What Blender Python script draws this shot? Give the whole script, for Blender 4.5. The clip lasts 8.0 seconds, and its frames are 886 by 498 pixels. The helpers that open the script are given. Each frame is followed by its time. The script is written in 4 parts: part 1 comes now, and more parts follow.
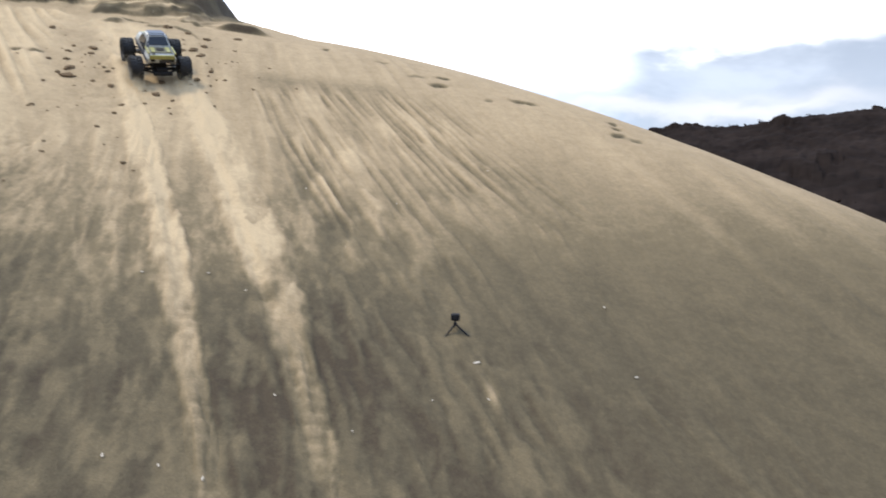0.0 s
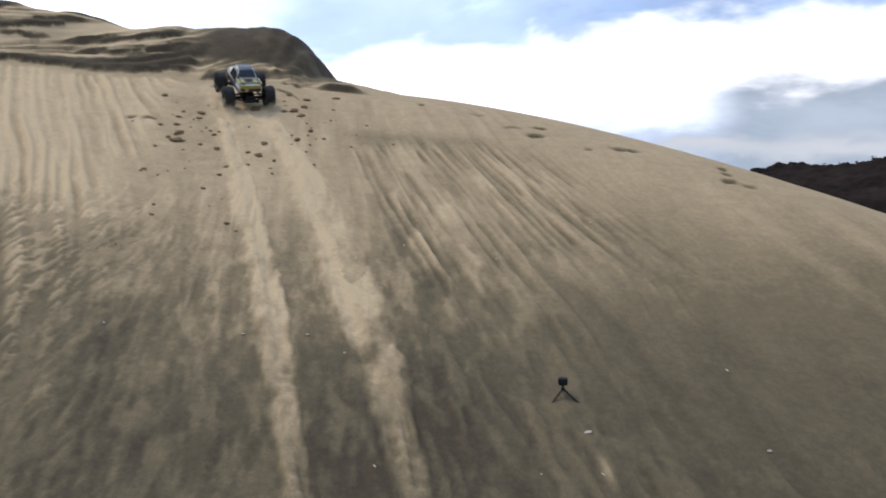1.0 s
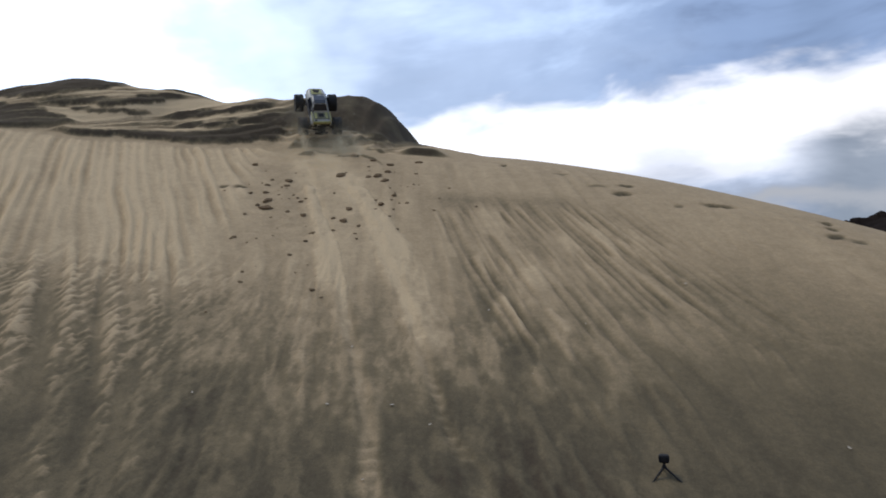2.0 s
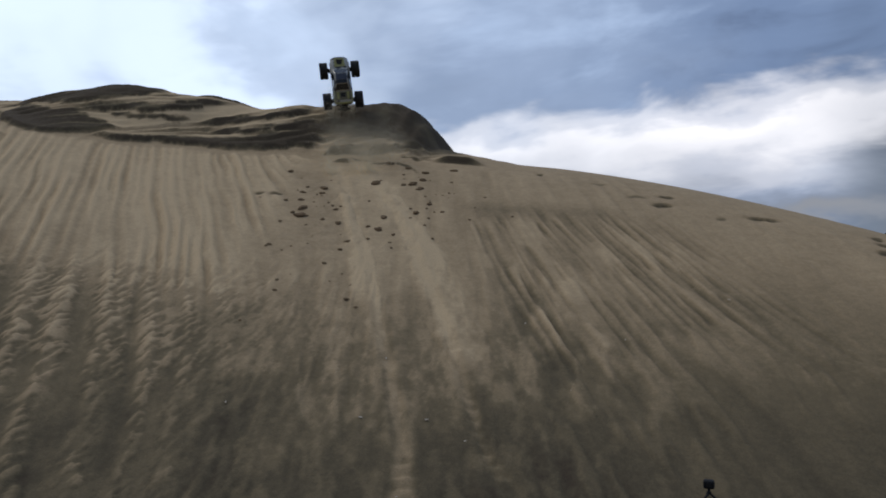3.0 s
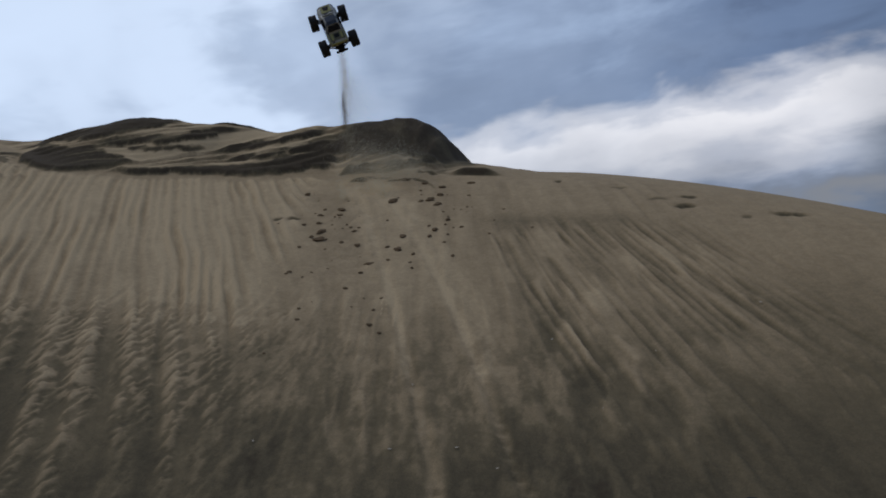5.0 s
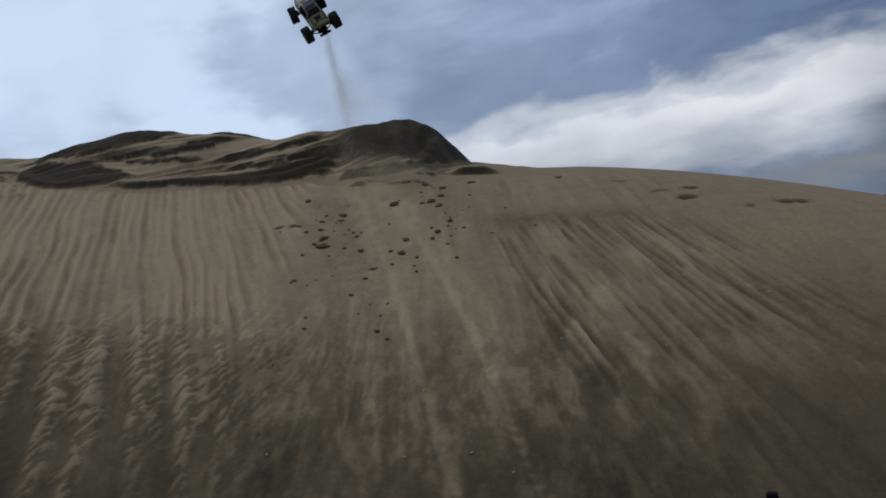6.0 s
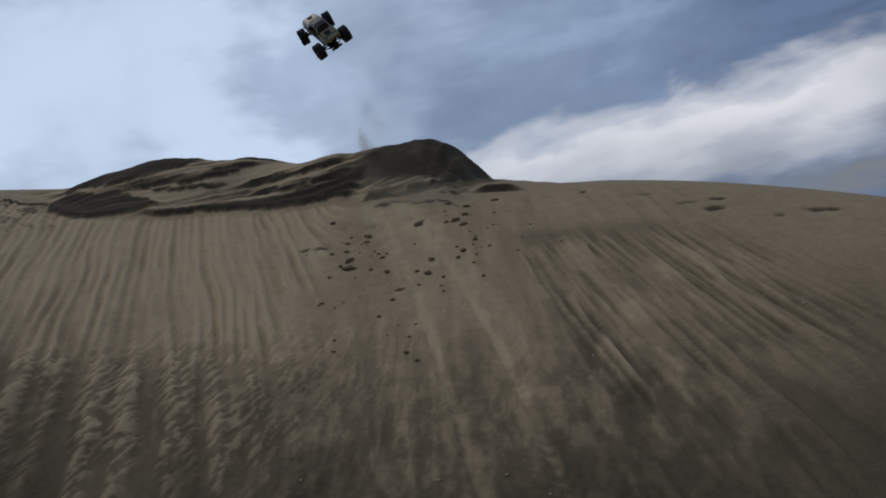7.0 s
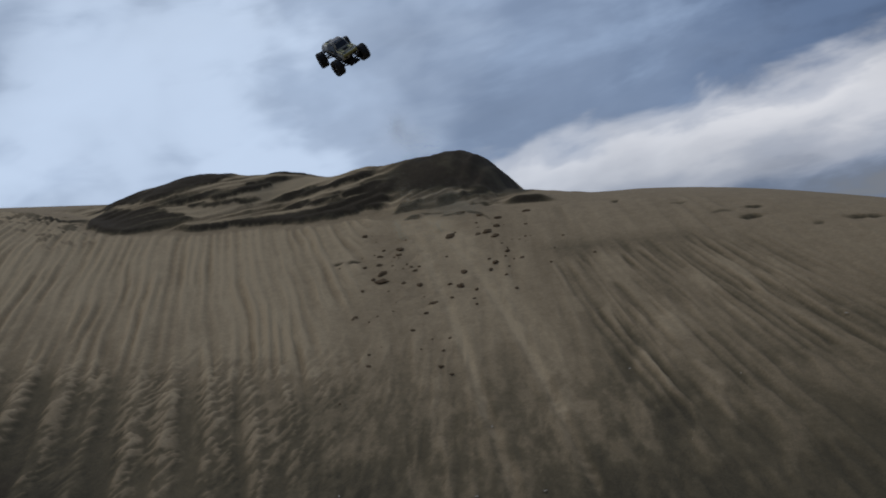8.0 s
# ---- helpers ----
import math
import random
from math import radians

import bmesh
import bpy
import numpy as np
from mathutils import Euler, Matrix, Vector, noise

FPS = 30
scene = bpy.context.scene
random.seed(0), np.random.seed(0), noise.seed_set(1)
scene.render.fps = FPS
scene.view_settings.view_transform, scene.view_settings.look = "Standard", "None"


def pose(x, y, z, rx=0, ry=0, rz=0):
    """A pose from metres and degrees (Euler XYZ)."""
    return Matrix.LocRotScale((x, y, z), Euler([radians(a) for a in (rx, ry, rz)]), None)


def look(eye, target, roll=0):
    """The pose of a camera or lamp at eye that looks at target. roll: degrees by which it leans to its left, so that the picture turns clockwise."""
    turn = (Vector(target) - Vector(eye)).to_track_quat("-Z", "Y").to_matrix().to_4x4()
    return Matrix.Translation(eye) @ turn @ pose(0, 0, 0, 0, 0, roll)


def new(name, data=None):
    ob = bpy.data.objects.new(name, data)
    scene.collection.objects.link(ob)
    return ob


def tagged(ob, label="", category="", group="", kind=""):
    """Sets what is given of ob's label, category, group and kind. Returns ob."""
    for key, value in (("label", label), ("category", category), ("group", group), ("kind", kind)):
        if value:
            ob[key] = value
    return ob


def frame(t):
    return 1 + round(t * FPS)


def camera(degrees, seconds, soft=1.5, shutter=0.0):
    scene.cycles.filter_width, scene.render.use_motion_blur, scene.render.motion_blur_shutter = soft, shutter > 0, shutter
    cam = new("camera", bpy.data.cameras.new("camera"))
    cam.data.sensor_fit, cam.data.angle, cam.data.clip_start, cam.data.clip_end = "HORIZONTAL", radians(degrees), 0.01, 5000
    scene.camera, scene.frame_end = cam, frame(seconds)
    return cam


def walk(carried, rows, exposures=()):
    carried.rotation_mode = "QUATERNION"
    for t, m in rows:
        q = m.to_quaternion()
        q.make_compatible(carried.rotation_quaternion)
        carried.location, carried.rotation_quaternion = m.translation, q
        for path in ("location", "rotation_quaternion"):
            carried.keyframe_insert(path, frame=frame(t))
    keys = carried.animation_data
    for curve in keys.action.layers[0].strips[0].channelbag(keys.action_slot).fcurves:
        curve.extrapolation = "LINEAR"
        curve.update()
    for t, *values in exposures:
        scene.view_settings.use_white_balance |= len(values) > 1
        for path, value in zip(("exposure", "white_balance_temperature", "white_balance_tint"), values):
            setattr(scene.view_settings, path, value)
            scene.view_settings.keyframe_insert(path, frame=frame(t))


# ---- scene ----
cam = camera(63.0, 8.0, soft=1.8, shutter=0.4)
PATH = [
    (0, (0.065, -0.227, 1.468), (0.056, 1.773, 1.489), 1.2),
    (0.5, (0.029, -0.158, 1.489), (-0.114, 1.835, 1.574), 0.7),
    (1, (0.021, -0.093, 1.517), (-0.247, 1.884, 1.666), 0.7),
    (1.5, (-0.006, -0.05, 1.547), (-0.408, 1.895, 1.784), 0.6),
    (1.7, (0.0, -0.034, 1.553), (-0.445, 1.895, 1.836), 0.5),
    (3, (-0.05, 0.033, 1.592), (-0.621, 1.923, 1.913), 1.9),
    (3.5, (-0.048, 0.049, 1.618), (-0.657, 1.923, 1.96), 1.8),
    (4, (-0.051, 0.054, 1.647), (-0.656, 1.928, 1.997), 1.0),
    (5.5, (-0.038, 0.084, 1.695), (-0.68, 1.95, 2.018), -2.7),
    (6, (-0.067, 0.081, 1.715), (-0.701, 1.949, 2.04), -3.9),
    (6.5, (-0.081, 0.074, 1.728), (-0.736, 1.927, 2.095), -4.8),
    (7, (-0.092, 0.078, 1.732), (-0.777, 1.919, 2.108), -5.2),
    (7.5, (-0.104, 0.073, 1.742), (-0.816, 1.902, 2.127), -5.2),
    (8, (-0.109, 0.065, 1.762), (-0.864, 1.872, 2.168), -5.5),
]
# the clip's camera darkens its picture as more sky comes into view
EXPOSURES = [(0, 0.93, 6850, 10), (0.5, 0.58, 6780, 10), (1, 0.32, 6700, 10), (1.7, -0.03, 6650, 10), (3, -0.84, 6550, 10), (4, -1.08, 6480, 10), (5.5, -1.22, 6430, 9.5), (8, -1.42, 6380, 9)]
walk(cam, [(t, look(eye, target, roll)) for t, eye, target, roll in PATH], EXPOSURES)

# ---------------------------------------------------------------- light
SUN_FROM = Vector((-0.50, -0.02, 0.86)).normalized()      # high, from the left


def make_world():
    """Broken cloud over a pale sky: a bright belt low over the crest, slate-blue cloud above it, white cloud to the left."""
    world = bpy.data.worlds.new("sky")
    scene.world = world
    world.use_nodes = True
    nt = world.node_tree
    nt.nodes.clear()
    N = nt.nodes.new
    L = nt.links.new

    def math_node(op, a, b=None, c=None):
        n = N("ShaderNodeMath")
        n.operation = op
        for i, v in enumerate((a, b, c)):
            if v is None:
                continue
            if isinstance(v, (int, float)):
                n.inputs[i].default_value = v
            else:
                L(v, n.inputs[i])
        return n.outputs[0]

    def ramp(fac, stops):
        n = N("ShaderNodeValToRGB")
        n.color_ramp.interpolation = "EASE"
        els = n.color_ramp.elements
        while len(els) < len(stops):
            els.new(0.5)
        for e, (p, col) in zip(els, stops):
            e.position = p
            e.color = (*col, 1) if not isinstance(col, float) else (col, col, col, 1)
        L(fac, n.inputs[0])
        return n.outputs[0]

    def mix(fac, a, b):
        n = N("ShaderNodeMix")
        n.data_type = "RGBA"
        for i, v in ((0, fac), (6, a), (7, b)):
            if isinstance(v, tuple):
                n.inputs[i].default_value = (*v, 1)
            elif isinstance(v, float):
                n.inputs[i].default_value = v
            else:
                L(v, n.inputs[i])
        return n.outputs[2]

    def dot(vec, axis):
        n = N("ShaderNodeVectorMath")
        n.operation = "DOT_PRODUCT"
        L(vec, n.inputs[0])
        n.inputs[1].default_value = axis
        return n.outputs["Value"]

    def noise_of(vec, scale, detail, rough=0.55, dist=0.0):
        n = N("ShaderNodeTexNoise")
        n.inputs["Scale"].default_value = scale
        n.inputs["Detail"].default_value = detail
        n.inputs["Roughness"].default_value = rough
        n.inputs["Distortion"].default_value = dist
        L(vec, n.inputs["Vector"])
        return n.outputs["Fac"]

    way = N("ShaderNodeTexCoord").outputs["Generated"]
    # the belt of bright cloud: a great circle given by its pole, and two axes in its plane
    across = dot(way, BELT_POLE)
    along = dot(way, BELT_AXIS)
    deep = dot(way, BELT_DEEP)
    streak = N("ShaderNodeCombineXYZ")
    L(math_node("MULTIPLY", across, 4.2), streak.inputs[0])
    L(math_node("MULTIPLY", along, 1.7), streak.inputs[1])
    L(math_node("MULTIPLY", deep, 1.7), streak.inputs[2])
    big = noise_of(streak.outputs[0], 2.1, 5, 0.55, 0.3)
    fine = noise_of(streak.outputs[0], 6.0, 4, 0.48, 0.3)
    puff = noise_of(way, 3.2, 4, 0.50, 0.3)
    # slate-blue cloud, uneven
    slate = ramp(big, [(0.28, (0.15, 0.215, 0.37)), (0.50, (0.27, 0.385, 0.63)), (0.72, (0.50, 0.67, 0.99))])
    # the belt
    w = math_node("ADD", across, math_node("MULTIPLY", math_node("SUBTRACT", fine, 0.5), 0.09))
    w = math_node("ADD", w, math_node("MULTIPLY", math_node("SUBTRACT", big, 0.5), 0.10))
    belt = ramp(math_node("MULTIPLY_ADD", w, 2.0, 0.5), [(0.29, 0.0), (0.39, 0.55), (0.47, 0.90), (0.51, 1.0), (0.555, 0.62), (0.63, 0.0)])
    # further right the belt is thinner, with grey-blue cloud under it
    right = ramp(math_node("ADD", dot(way, (0.985, -0.170, 0.0)), 0.5), [(0.50, 0.0), (0.60, 1.0)])
    right = math_node("MULTIPLY", right, ramp(dot(way, (0, 0, 1)), [(0.29, 1.0), (0.36, 0.0)]))
    belt_r = ramp(math_node("MULTIPLY_ADD", w, 2.0, 0.5), [(0.41, 0.0), (0.50, 0.60), (0.53, 0.75), (0.57, 0.4), (0.64, 0.0)])
    belt = mix(right, belt, belt_r)
    slate_r = ramp(big, [(0.30, (0.155, 0.19, 0.255)), (0.50, (0.20, 0.24, 0.315)), (0.70, (0.31, 0.36, 0.45))])
    slate = mix(right, slate, slate_r)
    ahead = ramp(along, [(0.70, 0.0), (0.98, 1.0)])
    belt = math_node("MULTIPLY", belt, ahead)
    sky = mix(belt, slate, (1.50, 1.50, 1.58))
    # a second, broken bank of pale cloud below the belt, over the hill
    gap = ramp(math_node("MULTIPLY_ADD", w, 2.0, 0.5), [(0.22, 0.0), (0.275, 1.0), (0.345, 0.0)])
    near_hill = ramp(dot(way, (0.270, 0.940, 0.208)), [(0.95, 0.0), (0.995, 1.0)])
    sky = mix(math_node("MULTIPLY", gap, near_hill), sky, (0.42, 0.43, 0.47))
    # white cloud to the left of the belt
    left = dot(way, WHITE_AXIS)
    left = math_node("MULTIPLY_ADD", math_node("SUBTRACT", fine, 0.5), 0.10, left)
    white = ramp(math_node("MULTIPLY_ADD", math_node("SUBTRACT", puff, 0.5), 0.22, left), [(0.64, 0.0), (0.86, 0.20), (0.95, 0.52), (1.0, 0.92)])
    sky = mix(math_node("MULTIPLY", white, 0.90), sky, (1.36, 1.60, 1.98))
    # brightening towards the horizon
    up = dot(way, (0, 0, 1))
    low = ramp(up, [(0.0, 0.5), (0.16, 0.38), (0.32, 0.0)])
    sky = mix(low, sky, (0.36, 0.42, 0.52))
    # unseen sky overhead, brightened to lift and cool the light on the sand
    sky = mix(ramp(up, [(0.58, 0.0), (0.92, 0.50)]), sky, (0.76, 0.97, 1.36))
    # clear sky behind thin cloud
    nishita = N("ShaderNodeTexSky")
    nishita.sky_type = "NISHITA"
    nishita.sun_disc = False
    nishita.sun_elevation = math.asin(SUN_FROM.z)
    nishita.sun_rotation = math.atan2(SUN_FROM.x, SUN_FROM.y)
    clear = N("ShaderNodeVectorMath")
    clear.operation = "SCALE"
    L(nishita.outputs[0], clear.inputs[0])
    clear.inputs["Scale"].default_value = 0.07
    thick = ramp(puff, [(0.32, 0.72), (0.58, 0.94)])
    sky = mix(thick, clear.outputs[0], sky)
    bg = N("ShaderNodeBackground")
    L(sky, bg.inputs["Color"])
    bg.inputs["Strength"].default_value = SKY_STRENGTH
    L(bg.outputs[0], N("ShaderNodeOutputWorld").inputs["Surface"])


SKY_STRENGTH = 1.32
BELT_POLE, BELT_AXIS, BELT_DEEP = (-0.0669, -0.3027, 0.9507), (0.0039, 0.9528, 0.3036), (-0.9978, 0.0240, -0.0625)
WHITE_AXIS = (-0.6897, 0.6096, 0.3907)
make_world()
sun = new("sun", bpy.data.lights.new("sun", "SUN"))
sun.data.energy, sun.data.angle, sun.data.color = 1.5, radians(12), (1.0, 0.93, 0.82)
sun.matrix_world = look(SUN_FROM * 50, (0, 0, 0))


# ---------------------------------------------------------------- materials
def material(name, base, rough=0.8, metal=0.0, vary=0.12, scale=20.0, bump=0.0, bump_scale=60.0, spec=0.5):
    """A plain surface with uneven colour at two scales and fine relief."""
    m = bpy.data.materials.new(name)
    m.use_nodes = True
    nt = m.node_tree
    b = nt.nodes["Principled BSDF"]
    b.inputs["Roughness"].default_value = rough
    b.inputs["Metallic"].default_value = metal
    b.inputs["Specular IOR Level"].default_value = spec
    co = nt.nodes.new("ShaderNodeTexCoord")
    out = None
    for k, s in ((1.0, scale), (0.6, scale * 6)):
        n = nt.nodes.new("ShaderNodeTexNoise")
        n.inputs["Scale"].default_value = s
        n.inputs["Detail"].default_value = 4
        nt.links.new(co.outputs["Object"], n.inputs["Vector"])
        r = nt.nodes.new("ShaderNodeMapRange")
        r.inputs["From Min"].default_value, r.inputs["From Max"].default_value = 0.3, 0.7
        r.inputs["To Min"].default_value, r.inputs["To Max"].default_value = 1 - vary * k, 1 + vary * k
        nt.links.new(n.outputs["Fac"], r.inputs["Value"])
        v = nt.nodes.new("ShaderNodeVectorMath")
        v.operation = "SCALE"
        if out is None:
            v.inputs[0].default_value = base
        else:
            nt.links.new(out, v.inputs[0])
        nt.links.new(r.outputs[0], v.inputs["Scale"])
        out = v.outputs[0]
    nt.links.new(out, b.inputs["Base Color"])
    if bump:
        n = nt.nodes.new("ShaderNodeTexNoise")
        n.inputs["Scale"].default_value = bump_scale
        n.inputs["Detail"].default_value = 6
        nt.links.new(co.outputs["Object"], n.inputs["Vector"])
        bp = nt.nodes.new("ShaderNodeBump")
        bp.inputs["Strength"].default_value = 0.6
        bp.inputs["Distance"].default_value = bump
        nt.links.new(n.outputs["Fac"], bp.inputs["Height"])
        nt.links.new(bp.outputs[0], b.inputs["Normal"])
    return m


def sand_material():
    """Dune sand: pale where dry and loose, grey-brown where damp; the attribute 'dry' holds the moisture of the sheet
    and the shade painted on its scarps and hollows.
    """
    m = bpy.data.materials.new("dune_sand")
    m.use_nodes = True
    nt = m.node_tree
    b = nt.nodes["Principled BSDF"]
    b.inputs["Roughness"].default_value = 0.92
    b.inputs["Specular IOR Level"].default_value = 0.15
    co = nt.nodes.new("ShaderNodeTexCoord").outputs["Object"]
    at = nt.nodes.new("ShaderNodeAttribute")
    at.attribute_name = "dry"

    def noise_at(scale, detail):
        n = nt.nodes.new("ShaderNodeTexNoise")
        n.inputs["Scale"].default_value = scale
        n.inputs["Detail"].default_value = detail
        n.inputs["Roughness"].default_value = 0.65
        nt.links.new(co, n.inputs["Vector"])
        return n.outputs["Fac"]

    grain, blot = noise_at(140, 4), noise_at(9, 6)
    add = nt.nodes.new("ShaderNodeMath")
    add.operation = "MULTIPLY_ADD"
    nt.links.new(blot, add.inputs[0])
    add.inputs[1].default_value = 0.30
    flecks = nt.nodes.new("ShaderNodeMapRange")
    flecks.inputs["From Min"].default_value, flecks.inputs["From Max"].default_value = 0.42, 0.62
    flecks.inputs["To Min"].default_value, flecks.inputs["To Max"].default_value = -0.030, 0.042
    nt.links.new(noise_at(34, 5), flecks.inputs["Value"])
    moist = nt.nodes.new("ShaderNodeMath")
    nt.links.new(at.outputs["Fac"], moist.inputs[0])
    nt.links.new(flecks.outputs[0], moist.inputs[1])
    nt.links.new(moist.outputs[0], add.inputs[2])
    ramp = nt.nodes.new("ShaderNodeValToRGB")
    els = ramp.color_ramp.elements
    for _ in range(3):
        els.new(0.5)
    for e, (p, c) in zip(els, ((0.0, WET_SHADE), (0.16, DAMP_DARK), (0.42, DAMP), (0.72, HALF_DRY), (1.0, DRY))):
        e.position = min(p, 1.0)
        e.color = (*c, 1)
    nt.links.new(add.outputs[0], ramp.inputs[0])
    r = nt.nodes.new("ShaderNodeMapRange")
    r.inputs["From Min"].default_value, r.inputs["From Max"].default_value = 0.3, 0.7
    r.inputs["To Min"].default_value, r.inputs["To Max"].default_value = 0.86, 1.14
    nt.links.new(grain, r.inputs["Value"])
    v = nt.nodes.new("ShaderNodeVectorMath")
    v.operation = "SCALE"
    nt.links.new(ramp.outputs[0], v.inputs[0])
    nt.links.new(r.outputs[0], v.inputs["Scale"])
    nt.links.new(v.outputs[0], b.inputs["Base Color"])
    h = nt.nodes.new("ShaderNodeMath")
    h.operation = "MULTIPLY_ADD"
    nt.links.new(noise_at(45, 6), h.inputs[0])
    h.inputs[1].default_value = 1.0
    nt.links.new(grain, h.inputs[2])
    bp = nt.nodes.new("ShaderNodeBump")
    bp.inputs["Strength"].default_value = 0.5
    bp.inputs["Distance"].default_value = 0.009
    nt.links.new(h.outputs[0], bp.inputs["Height"])
    nt.links.new(bp.outputs[0], b.inputs["Normal"])
    return m


# the darkest stop stands for wet sand and for shade on scarps and cracks
WET_SHADE, DAMP_DARK, DAMP, HALF_DRY, DRY = (0.072, 0.053, 0.033), (0.106, 0.083, 0.049), (0.179, 0.135, 0.076), (0.338, 0.245, 0.141), (0.515, 0.380, 0.224)
SAND = sand_material()
CLOD = material("damp_sand_clod", (0.165, 0.110, 0.062), 0.95, vary=0.25, scale=30, bump=0.004, bump_scale=80, spec=0.1)


def dust_material(name, base, scale=300, other=None, thin=0.0):
    """Grains in the air, or twigs far off: they scatter light forwards as well as back."""
    m = bpy.data.materials.new(name)
    m.use_nodes = True
    nt = m.node_tree
    nt.nodes.remove(nt.nodes["Principled BSDF"])
    n = nt.nodes.new("ShaderNodeTexNoise")
    n.inputs["Scale"].default_value = scale
    nt.links.new(nt.nodes.new("ShaderNodeTexCoord").outputs["Object"], n.inputs["Vector"])
    col = nt.nodes.new("ShaderNodeValToRGB")
    col.color_ramp.elements[0].color = (*[c * 0.8 for c in base], 1)
    col.color_ramp.elements[1].color = (*(other or [min(c * 1.2, 1) for c in base]), 1)
    nt.links.new(n.outputs["Fac"], col.inputs[0])
    a, b, mx = nt.nodes.new("ShaderNodeBsdfDiffuse"), nt.nodes.new("ShaderNodeBsdfTranslucent"), nt.nodes.new("ShaderNodeMixShader")
    for s in (a, b):
        nt.links.new(col.outputs[0], s.inputs["Color"])
    mx.inputs[0].default_value = 0.5
    nt.links.new(a.outputs[0], mx.inputs[1])
    nt.links.new(b.outputs[0], mx.inputs[2])
    shader = mx
    if thin:
        clear, shader = nt.nodes.new("ShaderNodeBsdfTransparent"), nt.nodes.new("ShaderNodeMixShader")
        nt.links.new(mx.outputs[0], shader.inputs[1])
        nt.links.new(clear.outputs[0], shader.inputs[2])
        shader.inputs[0].default_value = thin
    nt.links.new(shader.outputs[0], nt.nodes["Material Output"].inputs["Surface"])
    return m


def shell_material():
    """Cream paint with a dark, torn-edged graphic printed over it, dulled by dust."""
    m = material("cream_painted_shell", (0.40, 0.39, 0.345), 0.45, vary=0.12, scale=25)
    nt = m.node_tree
    b = nt.nodes["Principled BSDF"]
    paint = b.inputs["Base Color"].links[0].from_socket
    n = nt.nodes.new("ShaderNodeTexNoise")
    n.inputs["Scale"].default_value, n.inputs["Detail"].default_value, n.inputs["Distortion"].default_value = 16, 3, 0.8
    nt.links.new(nt.nodes.new("ShaderNodeTexCoord").outputs["Object"], n.inputs["Vector"])
    cut = nt.nodes.new("ShaderNodeValToRGB")
    cut.color_ramp.elements[0].position, cut.color_ramp.elements[1].position = 0.53, 0.57
    nt.links.new(n.outputs["Fac"], cut.inputs[0])
    mix = nt.nodes.new("ShaderNodeMix")
    mix.data_type = "RGBA"
    nt.links.new(cut.outputs[0], mix.inputs[0])
    nt.links.new(paint, mix.inputs[6])
    mix.inputs[7].default_value = (0.030, 0.030, 0.036, 1)
    nt.links.new(mix.outputs[2], b.inputs["Base Color"])
    return m


DUST = dust_material("fine_airborne_dust", (0.88, 0.78, 0.61), thin=0.50)
WET_GRAIN = dust_material("airborne_damp_sand", (0.17, 0.135, 0.10))
WOOD_FAR = dust_material("autumn_woods", (0.046, 0.034, 0.028), 0.035, (0.058, 0.035, 0.024))
HILL = material("wooded_hillside", (0.0175, 0.0125, 0.0102), 1.0, vary=0.4, scale=0.05, spec=0.02)
RUBBER = material("dusty_black_rubber", (0.022, 0.022, 0.023), 0.75, vary=0.3, scale=30, bump=0.001)
BLACK = material("black_plastic", (0.016, 0.015, 0.015), 0.7, vary=0.2, scale=40, spec=0.25)
SHELL_WHITE = shell_material()
SHELL_YELLOW = material("yellow_painted_shell", (0.31, 0.29, 0.085), 0.4, vary=0.15, scale=25)
SHELL_OLIVE = material("dusty_olive_shell", (0.13, 0.12, 0.06), 0.5, vary=0.25, scale=25)
SHELL_BLUE = material("slate_blue_shell", (0.036, 0.042, 0.062), 0.35, vary=0.2, scale=25)
TINT = material("smoked_window", (0.012, 0.014, 0.02), 0.12, vary=0.1)
STEEL = material("dull_steel", (0.45, 0.45, 0.46), 0.4, 1.0, vary=0.1)
FLAKE = material("pale_shell_flake", (0.44, 0.375, 0.285), 0.7, vary=0.15, scale=60)
GLASS_EYE = material("lens_glass", (0.01, 0.01, 0.015), 0.05, vary=0.05)

# ---------------------------------------------------------------- the dune


def lattice(x, y, seed):
    """Smooth value noise, 0 to 1, on arrays."""
    rng = np.random.RandomState(seed)
    table = rng.rand(256, 256)
    xi, yi = np.floor(x).astype(int), np.floor(y).astype(int)
    fx, fy = x - xi, y - yi
    fx, fy = fx * fx * (3 - 2 * fx), fy * fy * (3 - 2 * fy)
    a, b = table[xi % 256, yi % 256], table[(xi + 1) % 256, yi % 256]
    c, d = table[xi % 256, (yi + 1) % 256], table[(xi + 1) % 256, (yi + 1) % 256]
    return (a * (1 - fx) + b * fx) * (1 - fy) + (c * (1 - fx) + d * fx) * fy


def fbm(x, y, seed, octaves=4, gain=0.5):
    total, amp, norm = 0.0, 1.0, 0.0
    for k in range(octaves):
        total = total + amp * lattice(x * 2 ** k + 17.3 * k, y * 2 ** k + 9.1 * k, seed + k)
        norm += amp
        amp *= gain
    return total / norm


def step(a, lo=0.0, hi=1.0):
    a = np.clip((a - lo) / (hi - lo), 0, 1)
    return a * a * (3 - 2 * a)


def knots(x, xs, ys):
    """Eased interpolation between knots."""
    xs, ys = np.array(xs), np.array(ys)
    i = np.clip(np.searchsorted(xs, x) - 1, 0, len(xs) - 2)
    f = np.clip((x - xs[i]) / (xs[i + 1] - xs[i]), 0, 1)
    f = f * f * (3 - 2 * f)
    return ys[i] * (1 - f) + ys[i + 1] * f


